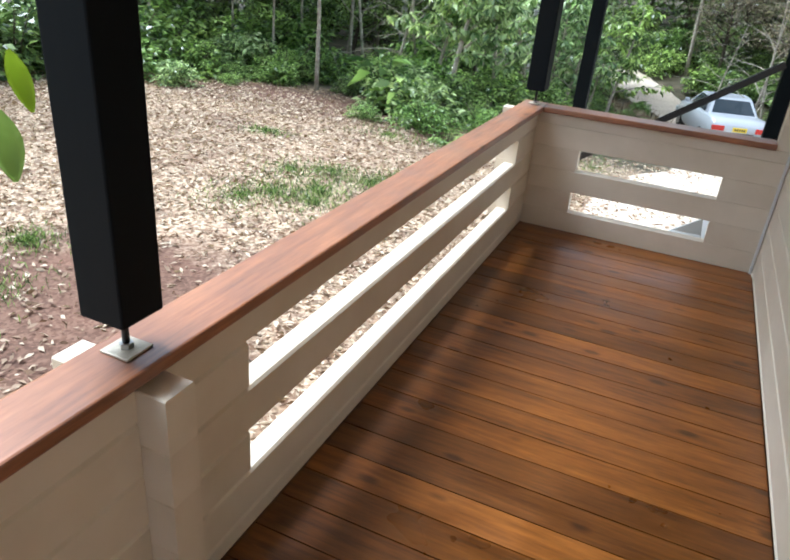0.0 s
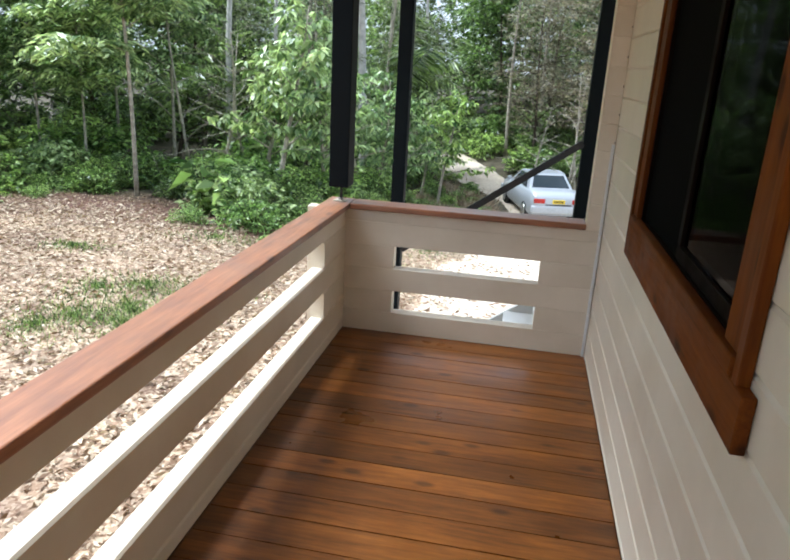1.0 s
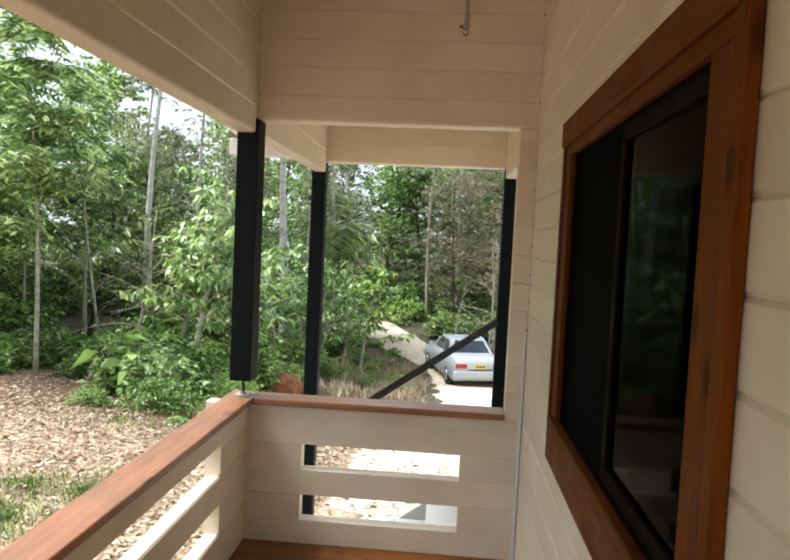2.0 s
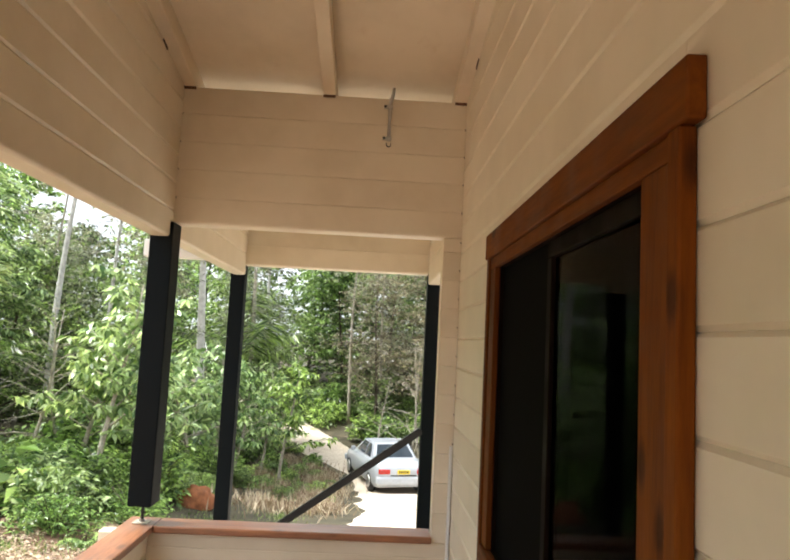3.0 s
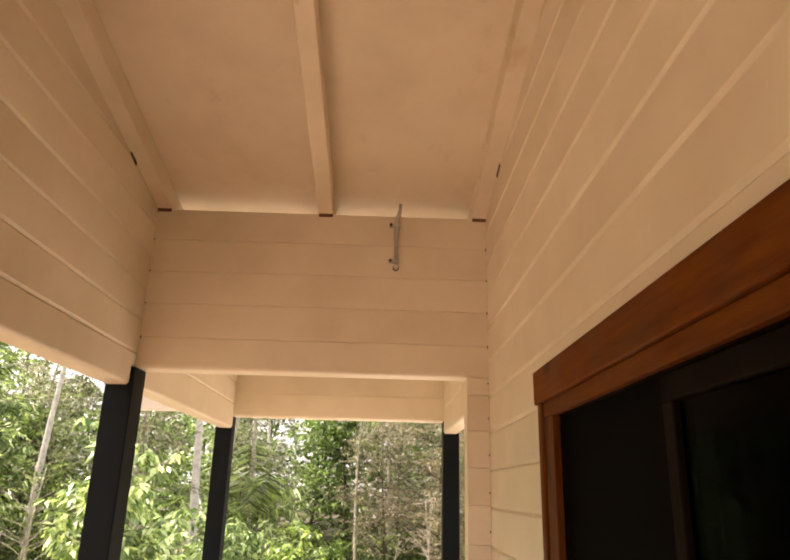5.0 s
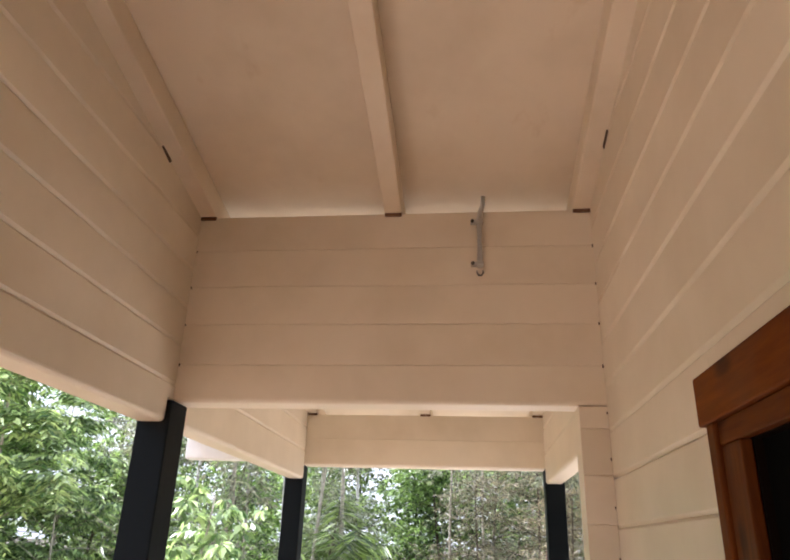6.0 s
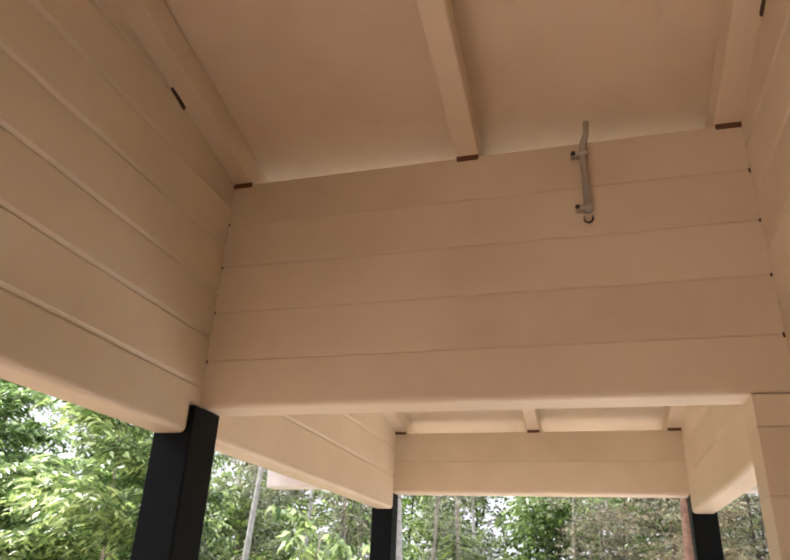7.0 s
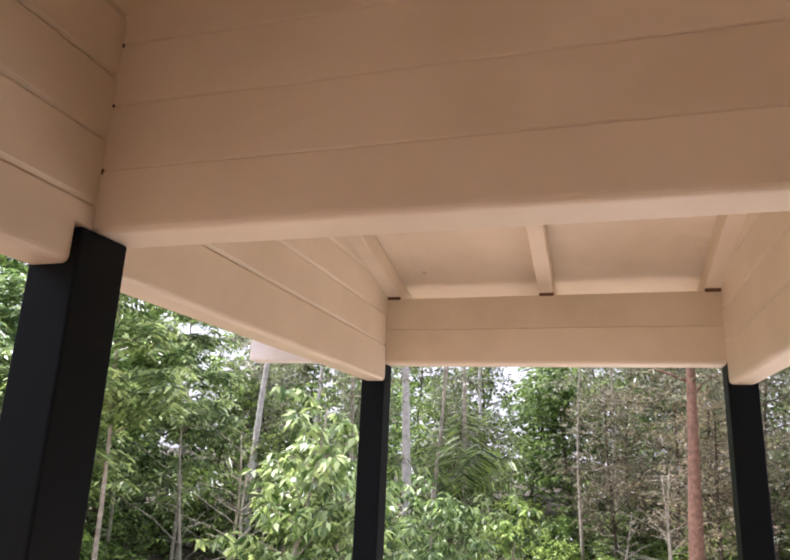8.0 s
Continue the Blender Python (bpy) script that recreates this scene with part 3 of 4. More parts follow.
for yy in (-0.042, 1.702):
    bm = bmesh.new()
    prism(bm, [(0.40, -0.02), (0.62, -0.02), (1.454, 0.53), (1.454, 0.72), (1.30, 0.62)], yy, yy + 0.04)
    part("stringer", bm, M_STEP, stair)
hand_rail = empty("handrail", (0.0, YF + 0.01, -0.03), "black painted sloping stair handrail fixed between posts", "handrail")
bm = bmesh.new()
a, b = Vector((0.0, 0.0, 0.03)), Vector((XR - 0.003, 0.0, 1.07))
d = (b - a).normalized()
verts = box(bm, -0.5, 0.5, -0.02, 0.02, -0.028, 0.028, 0)
bmesh.ops.transform(bm, matrix=Matrix.Translation((a + b) / 2) @ Matrix.Rotation(-math.atan2(d.z, d.x), 4, "Y") @ Matrix.Diagonal(((b - a).length, 1, 1, 1)), verts=verts)
bmesh.ops.bevel(bm, geom=list(bm.edges), offset=0.006, segments=2, affect="EDGES")
part("bar", bm, plain("black_paint", (0.02, 0.02, 0.022), 0.3), hand_rail)


# ---- ground ----
def smooth(f):
    f = min(1.0, max(0.0, f))
    return f * f * (3 - 2 * f)


def ground_z(x, y):
    """Height of the ground: level yard, dipping towards the drive, a bank behind the drive and rising woods."""
    f = 0.3 + 0.7 * smooth((x + 5.0) / 5.0)
    f += (1.0 - f) * smooth((y - 17.0) / 7.0) * smooth((x + 11.0) / 6.0)
    z = -0.85 - 0.13 * max(0.0, min(y, 23.0) - 8.0) * f + 0.10 * max(0.0, min(y, 46.0) - 28.0)
    past = 0.89 * (x - 4.6 + 0.507 * (y - 22.0)) - 0.6
    z += 0.20 * max(0.0, min(past, 9.0)) * smooth((y - 14.0) / 8.0)
    return z + 0.05 * noise.noise(Vector((x * 0.35, y * 0.35, 0.0)))


bm = bmesh.new()
N = 120
span = [(-1 if i < N / 2 else 1) * 500 * abs(2 * i / N - 1) ** 3.4 for i in range(N + 1)]
grid = [[bm.verts.new((x, y + 9, ground_z(x, y + 9))) for y in span] for x in span]
for i in range(N):
    for j in range(N):
        bm.faces.new((grid[i][j], grid[i + 1][j], grid[i + 1][j + 1], grid[i][j + 1]))
tagged(part("ground", bm, M_GROUND, None, "", True), "bare red soil yard strewn with dry leaf litter", "ground", "", "structure")


def strip(name, left, right, material, label, category, steps=10, up=0.02):
    """A sheet between two edge lines, lying on the ground."""
    bm = bmesh.new()

    def along(line, f):
        f *= len(line) - 1
        i = min(int(f), len(line) - 2)
        a, b = Vector(line[i]), Vector(line[i + 1])
        return a + (b - a) * (f - i)
    rows = []
    n = steps * (len(left) - 1)
    for i in range(n + 1):
        a, b = along(left, i / n), along(right, i / n)
        row = []
        for k in range(9):
            p = a + (b - a) * k / 8
            edge = (0.5 * noise.noise(Vector((p.x * 0.7, p.y * 0.7, 3.0))) + 0.25 * noise.noise(Vector((p.x * 2.3, p.y * 2.3, 8.0)))) if k in (0, 8) else 0.0
            row.append(bm.verts.new((p.x + edge, p.y, ground_z(p.x, p.y) + (up if 0 < k < 8 else -0.03))))
        rows.append(row)
    for a, b in zip(rows, rows[1:]):
        for k in range(8):
            bm.faces.new((a[k], a[k + 1], b[k + 1], b[k]))
    return tagged(part(name, bm, material, None, "", True), label, category, "", "structure")


# the unseen start below the bay is added as a pale reflector for its ceiling
strip("road", [(-0.5, 5.95), (-0.6, 12.0), (0.4, 16.0), (0.7, 20.0), (0.5, 23.0), (0.2, 25.8), (-1.3, 28.4), (-4.2, 32.3), (-10.0, 35.5)],
      [(9.0, 5.95), (8.0, 12.0), (6.4, 17.0), (5.4, 20.0), (4.2, 23.0), (2.6, 26.0), (0.6, 30.0), (-3.0, 37.0), (-9.0, 41.0)], M_DRIVE, "pale sandy gravel driveway bending uphill into the trees", "driveway")


# ---- plants ----
rng = np.random.default_rng(7)


def unit(v):
    return v / np.maximum(np.linalg.norm(v, axis=-1, keepdims=True), 1e-9)


def leaf_mesh(name, base, way, length, width, material, fold=0.25):
    """One mesh of many four-cornered leaves: where each begins, its direction, length and width."""
    n = len(base)
    way = unit(way)
    side = unit(np.cross(way, unit(rng.normal(size=(n, 3)) * 0.55 + np.array([0, 0, 1.0]))))
    up = np.cross(side, way)
    L, W = np.asarray(length).reshape(-1, 1), np.asarray(width).reshape(-1, 1)
    mid = base + way * L * 0.45
    v = np.empty((n, 4, 3))
    v[:, 0] = base
    v[:, 1] = mid + side * W / 2 + up * W * fold
    v[:, 2] = base + way * L - up * L * 0.08
    v[:, 3] = mid - side * W / 2 + up * W * fold
    me = bpy.data.meshes.new(name)
    me.vertices.add(n * 4)
    me.vertices.foreach_set("co", v.reshape(-1).astype(np.float32))
    me.loops.add(n * 4)
    me.loops.foreach_set("vertex_index", np.arange(n * 4, dtype=np.int32))
    me.polygons.add(n)
    me.polygons.foreach_set("loop_start", np.arange(0, n * 4, 4, dtype=np.int32))
    me.update(calc_edges=True)
    me.materials.append(material)
    return me


def plant(name, at, label, category, parts, group="", spin=0.0, size=1.0):
    """parts: (name, mesh, label)."""
    e = new(name)
    e.matrix_basis = Matrix.Translation(at) @ Matrix.Rotation(spin, 4, "Z") @ Matrix.Scale(size, 4)
    for n, me, text in parts:
        ob = new(n, me)
        ob.parent = e
        if text:
            ob["label"] = text
    return tagged(e, label, category, group)


def skeleton_tree(height, lean, limbs, spread, start, r0, bark, seed, twist=0.15, rise=0.5):
    """A tapered trunk with limbs. Returns the mesh and the points on the limbs, with their directions, where leaves grow."""
    r = random.Random(seed)
    bm = bmesh.new()
    pts, rad = [], []
    n = 9
    for i in range(n + 1):
        f = i / n
        pts.append(Vector((lean[0] * f + twist * math.sin(3.1 * f + seed), lean[1] * f + twist * math.cos(2.3 * f + seed) - twist * math.cos(seed), height * f - 0.15)))
        rad.append(r0 * (1 - 0.82 * f))
    pts = [p - Vector((pts[0].x, pts[0].y, 0)) for p in pts]
    tube(bm, pts, rad, 7)
    grow = []
    for k in range(limbs):
        f = start + (1 - start) * (k + r.random()) / limbs
        i = min(int(f * n), n - 1)
        p = pts[i].lerp(pts[i + 1], f * n - i)
        ang = k * 2.4 + r.random()
        length = spread * (1.15 - 0.75 * f) * (0.7 + 0.6 * r.random())
        d = Vector((math.cos(ang), math.sin(ang), rise * (0.4 + r.random())))
        q = [p]
        for s in range(4):
            d = (d + Vector((r.uniform(-.25, .25), r.uniform(-.25, .25), r.uniform(-.22, .1)))).normalized()
            q.append(q[-1] + d * length / 4)
        rr = max(0.006, r0 * (1 - 0.82 * f) * 0.45)
        tube(bm, q, [rr * (1 - 0.2 * s) for s in range(5)], 5)
        for s in range(1, 5):
            grow.append((q[s], d.copy()))
            for _ in range(2):
                dd = (d + Vector((r.uniform(-1, 1), r.uniform(-1, 1), r.uniform(-.5, .5)))).normalized()
                e = q[s] + dd * length * 0.3 * r.random()
                if s > 1:
                    tube(bm, [q[s], e], [rr * 0.35, rr * 0.15], 4)
                grow.append((e, dd))
    return mesh_of("trunk", bm, bark, True), grow


def rosettes(grow, per, leaf, ratio, droop, scatter, material, clusters=1):
    """Whorls of leaves about the growing points."""
    c = np.array([p[:] for p, _ in grow])
    c = np.repeat(c, clusters, axis=0) + rng.normal(size=(len(c) * clusters, 3)) * scatter * np.array([1, 1, 0.7])
    base = np.repeat(c, per, axis=0)
    ang = rng.uniform(0, 2 * np.pi, len(base))
    way = np.stack([np.cos(ang), np.sin(ang), rng.normal(-droop, 0.35, len(base))], 1)
    base = base + unit(way) * leaf * 0.25
    L = leaf * rng.uniform(0.65, 1.25, len(base))
    return leaf_mesh("crown", base, way, L, L * ratio * rng.uniform(0.8, 1.2, len(base)), material)


def fronds(origin, count, length, arch, leaflet, ratio, pairs, material, up=0.6, name="crown"):
    """Feathered fronds from each origin: arching ribs with pairs of leaflets."""
    B, D, L = [], [], []
    for o in origin:
        o = np.array(o)
        for k in range(count):
            a = rng.uniform(0, 2 * np.pi)
            ln = length * rng.uniform(0.7, 1.2)
            h = np.array([math.cos(a), math.sin(a), 0.0])
            s = np.array([-math.sin(a), math.cos(a), 0.0])
            u = up * rng.uniform(0.5, 1.3)
            for i in range(pairs):
                f = (i + 0.6) / pairs
                p = o + h * ln * f * (1 - 0.15 * f) + np.array([0, 0, ln * (u * f - arch * f * f)])
                for sg in (-1, 1):
                    B.append(p)
                    D.append(s * sg + h * 0.5 + np.array([0, 0, -0.45 + rng.normal() * 0.2]))
                    L.append(leaflet * (1 - 0.45 * abs(f - 0.4)) * rng.uniform(0.85, 1.15))
    L = np.array(L)
    return leaf_mesh(name, np.array(B), np.array(D), L, L * ratio, material)


def sapling_parts(seed, height, r0=0.05):
    tr, grow = skeleton_tree(height, (0.3, 0.1), 14, 1.3, 0.42, r0, M_BARK, seed, 0.12, 0.45)
    return [("trunk", tr, "pale slender trunk"), ("crown", fronds([p for p, _ in grow], 2, 0.75, 0.8, 0.235, 0.27, 8, M_LEAFLIGHT), "")]


def bright_parts(seed, height, material=None):
    tr, grow = skeleton_tree(height, (0.2, -0.2), 15, 1.6, 0.30, 0.07, M_BARK, seed, 0.22, 0.75)
    return [("trunk", tr, "pale forked trunk"), ("crown", rosettes(grow[::2] + grow[1::4], 8, 0.25, 0.38, 0.75, 0.07, material or M_LEAFLIGHT, 1), "")]


def wattle_parts(seed, height, material=None):
    tr, grow = skeleton_tree(height, (0.5, 0.2), 26, 2.3, 0.15, 0.08, M_BARKDARK, seed, 0.3, 0.6)
    return [("trunk", tr, "dark rough trunk"), ("crown", rosettes(grow, 12, 0.20, 0.11, 0.3, 0.3, material or M_LEAFGREY, 3), "fine grey-green foliage")]


def forest_parts(seed, height, material):
    tr, grow = skeleton_tree(height, (0.6, 0.3), 30, 3.0, 0.12, 0.11, M_BARKDARK, seed, 0.4, 0.5)
    return [("trunk", tr, "dark trunk"), ("crown", rosettes(grow, 9, 0.27, 0.42, 0.45, 0.38, material, 2), "")]


def bush_mesh(seed, material, leaf=0.13, ratio=0.4, n=260, wide=0.8, high=0.9):
    g = np.random.default_rng(seed)
    a = g.uniform(0, 2 * np.pi, n)
    r = np.sqrt(g.uniform(0, 1, n)) * wide * (0.75 + 0.25 * np.sin(3 * a + seed))
    z = g.uniform(0.08, 1, n) * high * np.sqrt(np.maximum(0.05, 1 - (r / (wide * 1.1)) ** 2))
    grow = [(Vector((float(x), float(y), float(q))), None) for x, y, q in zip(r * np.cos(a), r * np.sin(a), z)]
    return rosettes(grow, 6, leaf, ratio, 0.3, 0.05, material)


def stems_mesh(seed, wide, high, material):
    r = random.Random(seed)
    bm = bmesh.new()
    for k in range(7):
        a = r.uniform(0, 6.28)
        tube(bm, [(0.05 * math.cos(a), 0.05 * math.sin(a), -0.1), (wide * 0.3 * math.cos(a), wide * 0.3 * math.sin(a), high * 0.4), (wide * 0.7 * math.cos(a), wide * 0.7 * math.sin(a), high * 0.85)], [0.014, 0.010, 0.004], 5)
    return mesh_of("woody_base", bm, material, True)


SAPLING = [sapling_parts(3, 6.5), sapling_parts(8, 5.0, 0.04)]
BRIGHT = [bright_parts(5, 3.6), bright_parts(11, 4.4), bright_parts(17, 3.0), bright_parts(23, 4.2, M_LEAF)]
WATTLE = [wattle_parts(4, 6.5), wattle_parts(9, 8.5), wattle_parts(14, 7.0, M_LEAFBROWN)]
FOREST = [forest_parts(2, 9.0, M_LEAFDARK), forest_parts(6, 11.0, M_LEAF), forest_parts(12, 8.0, M_LEAFDARK)]
BUSH = [[("woody_base", stems_mesh(i, 0.8, 0.9, M_BARKDARK), ""), ("foliage", bush_mesh(i, m, lf, ra, n, 0.85, h), "")]
        for i, (m, lf, ra, n, h) in enumerate(((M_LEAF, 0.15, 0.42, 260, 0.95), (M_LEAFDARK, 0.12, 0.4, 300, 0.8), (M_LEAFLIGHT, 0.16, 0.34, 220, 0.9), (M_LEAF, 0.10, 0.3, 380, 0.65)))]
FERN = [("foliage", fronds([(0, 0, 0.05)] * 1, 16, 0.95, 0.75, 0.13, 0.3, 16, M_LEAF, 0.95, "foliage"), ""), ("woody_base", stems_mesh(31, 0.25, 0.35, M_BARKDARK), "")]


def stand(name, parts, x, y, label, category, group, spin=None, size=1.0):
    return plant(name, (x, y, ground_z(x, y)), label, category, parts, group, random.uniform(0, 6.28) if spin is None else spin, size)


# saplings with feathered leaves at the edge of the yard
for x, y, k, s in ((-6.18, 13.45, 0, 1.0), (-12.3, 17.0, 0, 1.1), (-9.6, 15.2, 1, 1.0), (-8.7, 16.8, 1, 1.1), (-7.6, 17.5, 0, 1.0), (-10.8, 13.9, 1, 1.15), (-8.0, 14.6, 1, 0.9)):
    stand("sapling", SAPLING[k], x, y, "slender pale-trunked sapling with drooping feathered green leaves", "tree", "saplings at the yard edge", size=s)
# bright small trees behind the corner post and along the drive
for x, y, k, s in ((-3.75, 14.6, 1, 0.88), (-3.2, 15.8, 0, 0.82), (-2.75, 19.2, 1, 0.72), (-2.7, 21.5, 0, 0.85), (-2.4, 25.0, 1, 0.80), (-1.5, 22.6, 3, 0.85), (-4.6, 15.9, 2, 0.9), (-3.0, 18.2, 2, 0.95), (-4.1, 18.4, 1, 0.66), (-3.6, 23.5, 0, 0.9)):
    stand("young_tree", BRIGHT[k], x, y, "small bright green broad-leaved tree with pale forked trunk", "tree", "young trees by the drive", size=s)
# fine grey-green trees
for x, y, k, s in ((3.4, 31.5, 2, 1.2), (6.0, 28.5, 2, 1.25), (2.0, 35.0, 1, 1.1), (1.4, 32.5, 2, 1.0), (4.4, 27.5, 2, 1.0), (-5.4, 21.5, 1, 0.75), (-7.4, 22.0, 0, 0.9), (8.5, 24.0, 0, 1.3), (4.8, 34.5, 0, 1.4), (9.5, 29.5, 1, 1.2), (-9.8, 23.5, 1, 0.8), (6.6, 32.0, 1, 1.1), (-4.0, 27.0, 0, 1.0), (11.5, 20.0, 0, 1.2)):
    stand("wattle_tree", WATTLE[k], x, y, "grey-green fine-leaved bush tree", "tree", "grey-green trees", size=s)
# dark forest behind, and unseen trees to the west that shade the verandah
spots = [(-4.2, 29.5, 0.7), (-6.6, 26.0, 0.6), (-9.0, 20.2, 0.62), (-12.5, 21.0, 0.8), (-15.5, 19.0, 0.9), (-11.0, 26.5, 0.75), (-14.5, 24.5, 0.9), (-18.5, 22.5, 1.0), (-0.4, 38.5, 0.9), (3.4, 40.0, 0.9), (7.4, 38.0, 1.0), (11.5, 34.5, 1.0), (-5.5, 35.5, 0.75), (-9.5, 32.0, 0.8), (-13.5, 30.5, 0.9), (-18.5, 29.0, 1.0), (14.0, 28.0, 1.0), (14.5, 21.5, 1.0),
         (-16.0, 14.5, 0.9), (-17.5, 9.5, 1.0), (-16.5, 5.0, 1.0), (-18.0, 0.5, 1.0), (-20.5, 14.0, 1.0), (-22.0, 6.0, 1.1), (17.0, 14.0, 1.0), (1.2, 43.0, 1.0), (-2.8, 41.0, 0.9), (5.6, 44.0, 1.0), (-8.5, 40.0, 0.9), (-13.0, 38.0, 0.9), (9.5, 42.0, 1.1), (-10.5, 19.0, 0.5), (-6.4, 19.4, 0.45), (-12.8, 16.8, 0.55), (-1.0, 47.0, 1.0), (3.5, 48.0, 1.1), (-5.5, 46.0, 1.0), (-11.0, 44.5, 1.0), (7.5, 48.5, 1.1), (12.5, 41.0, 1.0), (-16.5, 38.0, 1.0), (16.0, 34.0, 1.0),
         # these nine stand out of view, added to block light from the west
         (-11.5, 6.0, 0.62), (-10.5, 2.6, 0.62), (-10.2, -0.8, 0.62), (-11.0, -4.2, 0.62), (-13.5, 7.6, 0.78), (-13.0, 4.2, 0.78), (-12.8, 0.8, 0.78), (-13.4, -2.6, 0.78), (-14.0, -7.5, 0.8)]
for i, (x, y, s) in enumerate(spots):
    stand("forest_tree", FOREST[i % 3], x, y, "tall dark green forest tree with dense crown", "tree", "forest trees", size=s * random.uniform(0.92, 1.08))


# tall bare trunks
def tall_trunk(x, y, height, r0, bark, lean, label, seed, limbs=5):
    tr, grow = skeleton_tree(height, lean, limbs, 2.0, 0.55, r0, bark, seed, 0.25, 0.8)
    return stand("tall_tree", [("trunk", tr, ""), ("crown", rosettes(grow, 9, 0.2, 0.2, 0.6, 0.4, M_LEAFGREY, 3), "sparse high foliage")], x, y, label, "tree", "", 0.0)


tall_trunk(-4.1, 23.5, 14.0, 0.17, M_BARKWHITE, (0.1, 0.0), "tall tree with straight white trunk", 21)
tall_trunk(-7.0, 19.5, 11.0, 0.11, M_BARKWHITE, (0.6, 0.0), "tall tree with pale leaning trunk", 22)
tall_trunk(3.05, 23.2, 11.0, 0.24, M_BARKRED, (-0.3, 0.2), "tall tree with reddish-brown bark", 24, 8)
for x, y, h, r0, bark, lean, seed in ((-7.3, 24.0, 13.0, 0.09, M_BARKWHITE, 0.2, 41), (-4.1, 25.5, 12.0, 0.08, M_BARK, 0.3, 42), (-4.7, 28.6, 13.0, 0.10, M_BARK, -0.2, 43), (-6.3, 26.0, 12.0, 0.07, M_BARK, -0.5, 44), (-5.2, 21.2, 9.0, 0.06, M_BARK, 0.5, 45), (-3.2, 30.5, 13.0, 0.10, M_BARKWHITE, 0.3, 46), (0.2, 33.5, 11.0, 0.09, M_BARK, 0.4, 47), (1.7, 34.5, 12.0, 0.09, M_BARK, -0.4, 48), (-8.6, 21.0, 10.0, 0.06, M_BARK, 0.6, 49)):
    tall_trunk(x, y, h, r0, bark, (lean, 0.0), "tall thin forest tree with pale bare trunk", seed, 6)
tall_trunk(-3.6, 28.0, 13.0, 0.12, M_BARK, (0.3, 0.0), "tall thin tree with grey-brown bark", 26)
tall_trunk(-5.6, 22.6, 12.0, 0.10, M_BARK, (-0.4, 0.0), "tall thin tree with grey-brown bark", 29)

# bare dead trees
DEAD = [skeleton_tree(h, (0.4, 0.1), 16, 1.7, 0.2, 0.05, M_BARK, seed, 0.3, 0.55)[0] for h, seed in ((4.6, 51), (3.4, 57))]
for x, y, k, spin in ((2.3, 24.4, 0, 0.4), (1.5, 27.6, 1, 2.0), (3.1, 26.6, 0, 3.6), (-5.6, 15.6, 1, 1.1), (-5.0, 16.4, 1, 4.0), (-6.9, 17.0, 0, 5.2)):
    stand("dead_tree", [("trunk", DEAD[k], "")], x, y, "dead small tree with bare pale forking branches", "tree", "dead trees", spin)

# palm beyond the drive
palm_tr, _ = skeleton_tree(2.6, (0.1, 0.0), 0, 1.0, 0.5, 0.09, M_BARK, 33, 0.05)
PALM = [("trunk", palm_tr, ""), ("crown", fronds([(0.1, 0.0, 2.4)], 13, 2.0, 0.55, 0.6, 0.09, 26, M_LEAFDARK, 1.2), "arching feathered fronds")]
for x, y, s in ((-3.4, 27.0, 1.5), (-0.9, 41.0, 1.9), (-8.2, 18.6, 0.8)):
    stand("palm", PALM, x, y, "young palm with long arching green fronds", "palm", "palms", size=s)

# undergrowth along the edge of the yard and the bank of the drive
edge = [(-9.0, 10.3), (-7.9, 11.2), (-7.4, 12.2), (-6.9, 12.9), (-5.7, 13.4), (-4.9, 13.3), (-4.3, 12.6), (-3.7, 11.4), (-3.2, 11.2), (-2.9, 12.4), (-2.9, 13.6), (-2.9, 15.2), (-3.0, 17.0), (-3.0, 19.0), (-3.0, 21.0), (-3.2, 23.0)]
for i, (x, y) in enumerate(edge):
    for k in range(6):
        dx, dy = random.uniform(-0.7, 0.7) - 0.15 * k, random.uniform(0.2, 0.6) + 0.55 * k
        b = BUSH[random.choice((0, 0, 1, 2, 3, 3))] if random.random() < 0.72 else FERN
        stand("fern" if b is FERN else "bush", b, x + dx, y + dy, "arching green fern at the yard edge" if b is FERN else "low dense green shrub at the yard edge", "fern" if b is FERN else "shrub", "undergrowth", size=random.uniform(0.65, 1.15) * (0.5 if k == 0 else 0.62 + 0.1 * k))
for x, y, k, size in ((-1.7, 21.0, 3, 0.55), (-1.3, 23.4, 0, 0.5), (-2.1, 19.4, 1, 0.6), (-2.2, 26.2, 0, 0.6), (-1.1, 25.4, 3, 0.5), (-1.8, 24.6, 1, 0.6), (-2.9, 28.4, 0, 0.7), (-4.0, 30.0, 1, 0.8), (-0.8, 21.8, 3, 0.4), (-5.2, 31.0, 0, 0.8), (-0.5, 24.6, 3, 0.45), (0.0, 23.2, 1, 0.35), (-0.8, 26.7, 0, 0.5), (-1.9, 29.0, 3, 0.6), (-0.2, 21.4, 0, 0.4), (-3.0, 30.6, 0, 0.7), (0.1, 19.4, 3, 0.35), (-0.9, 19.0, 1, 0.45)):
    stand("bush", BUSH[k], x, y, "small green shrub on the verge of the drive", "shrub", "undergrowth", size=size)
for i in range(70):
    x = random.uniform(0.8, 10.0)
    y = 31.0 - 0.75 * x + random.uniform(0.3, 6.5)
    stand("bush", BUSH[random.choice((0, 1, 1, 3))], x, y, "low shrub on the bank beyond the drive", "shrub", "undergrowth", size=random.uniform(0.6, 1.2))
for i in range(40):
    x, y = random.uniform(-17, -9), random.uniform(9.0, 20.0)
    stand("bush", BUSH[random.choice((0, 1, 1, 3))], x, y, "dense green shrub under the trees", "shrub", "undergrowth", size=random.uniform(0.9, 1.6))

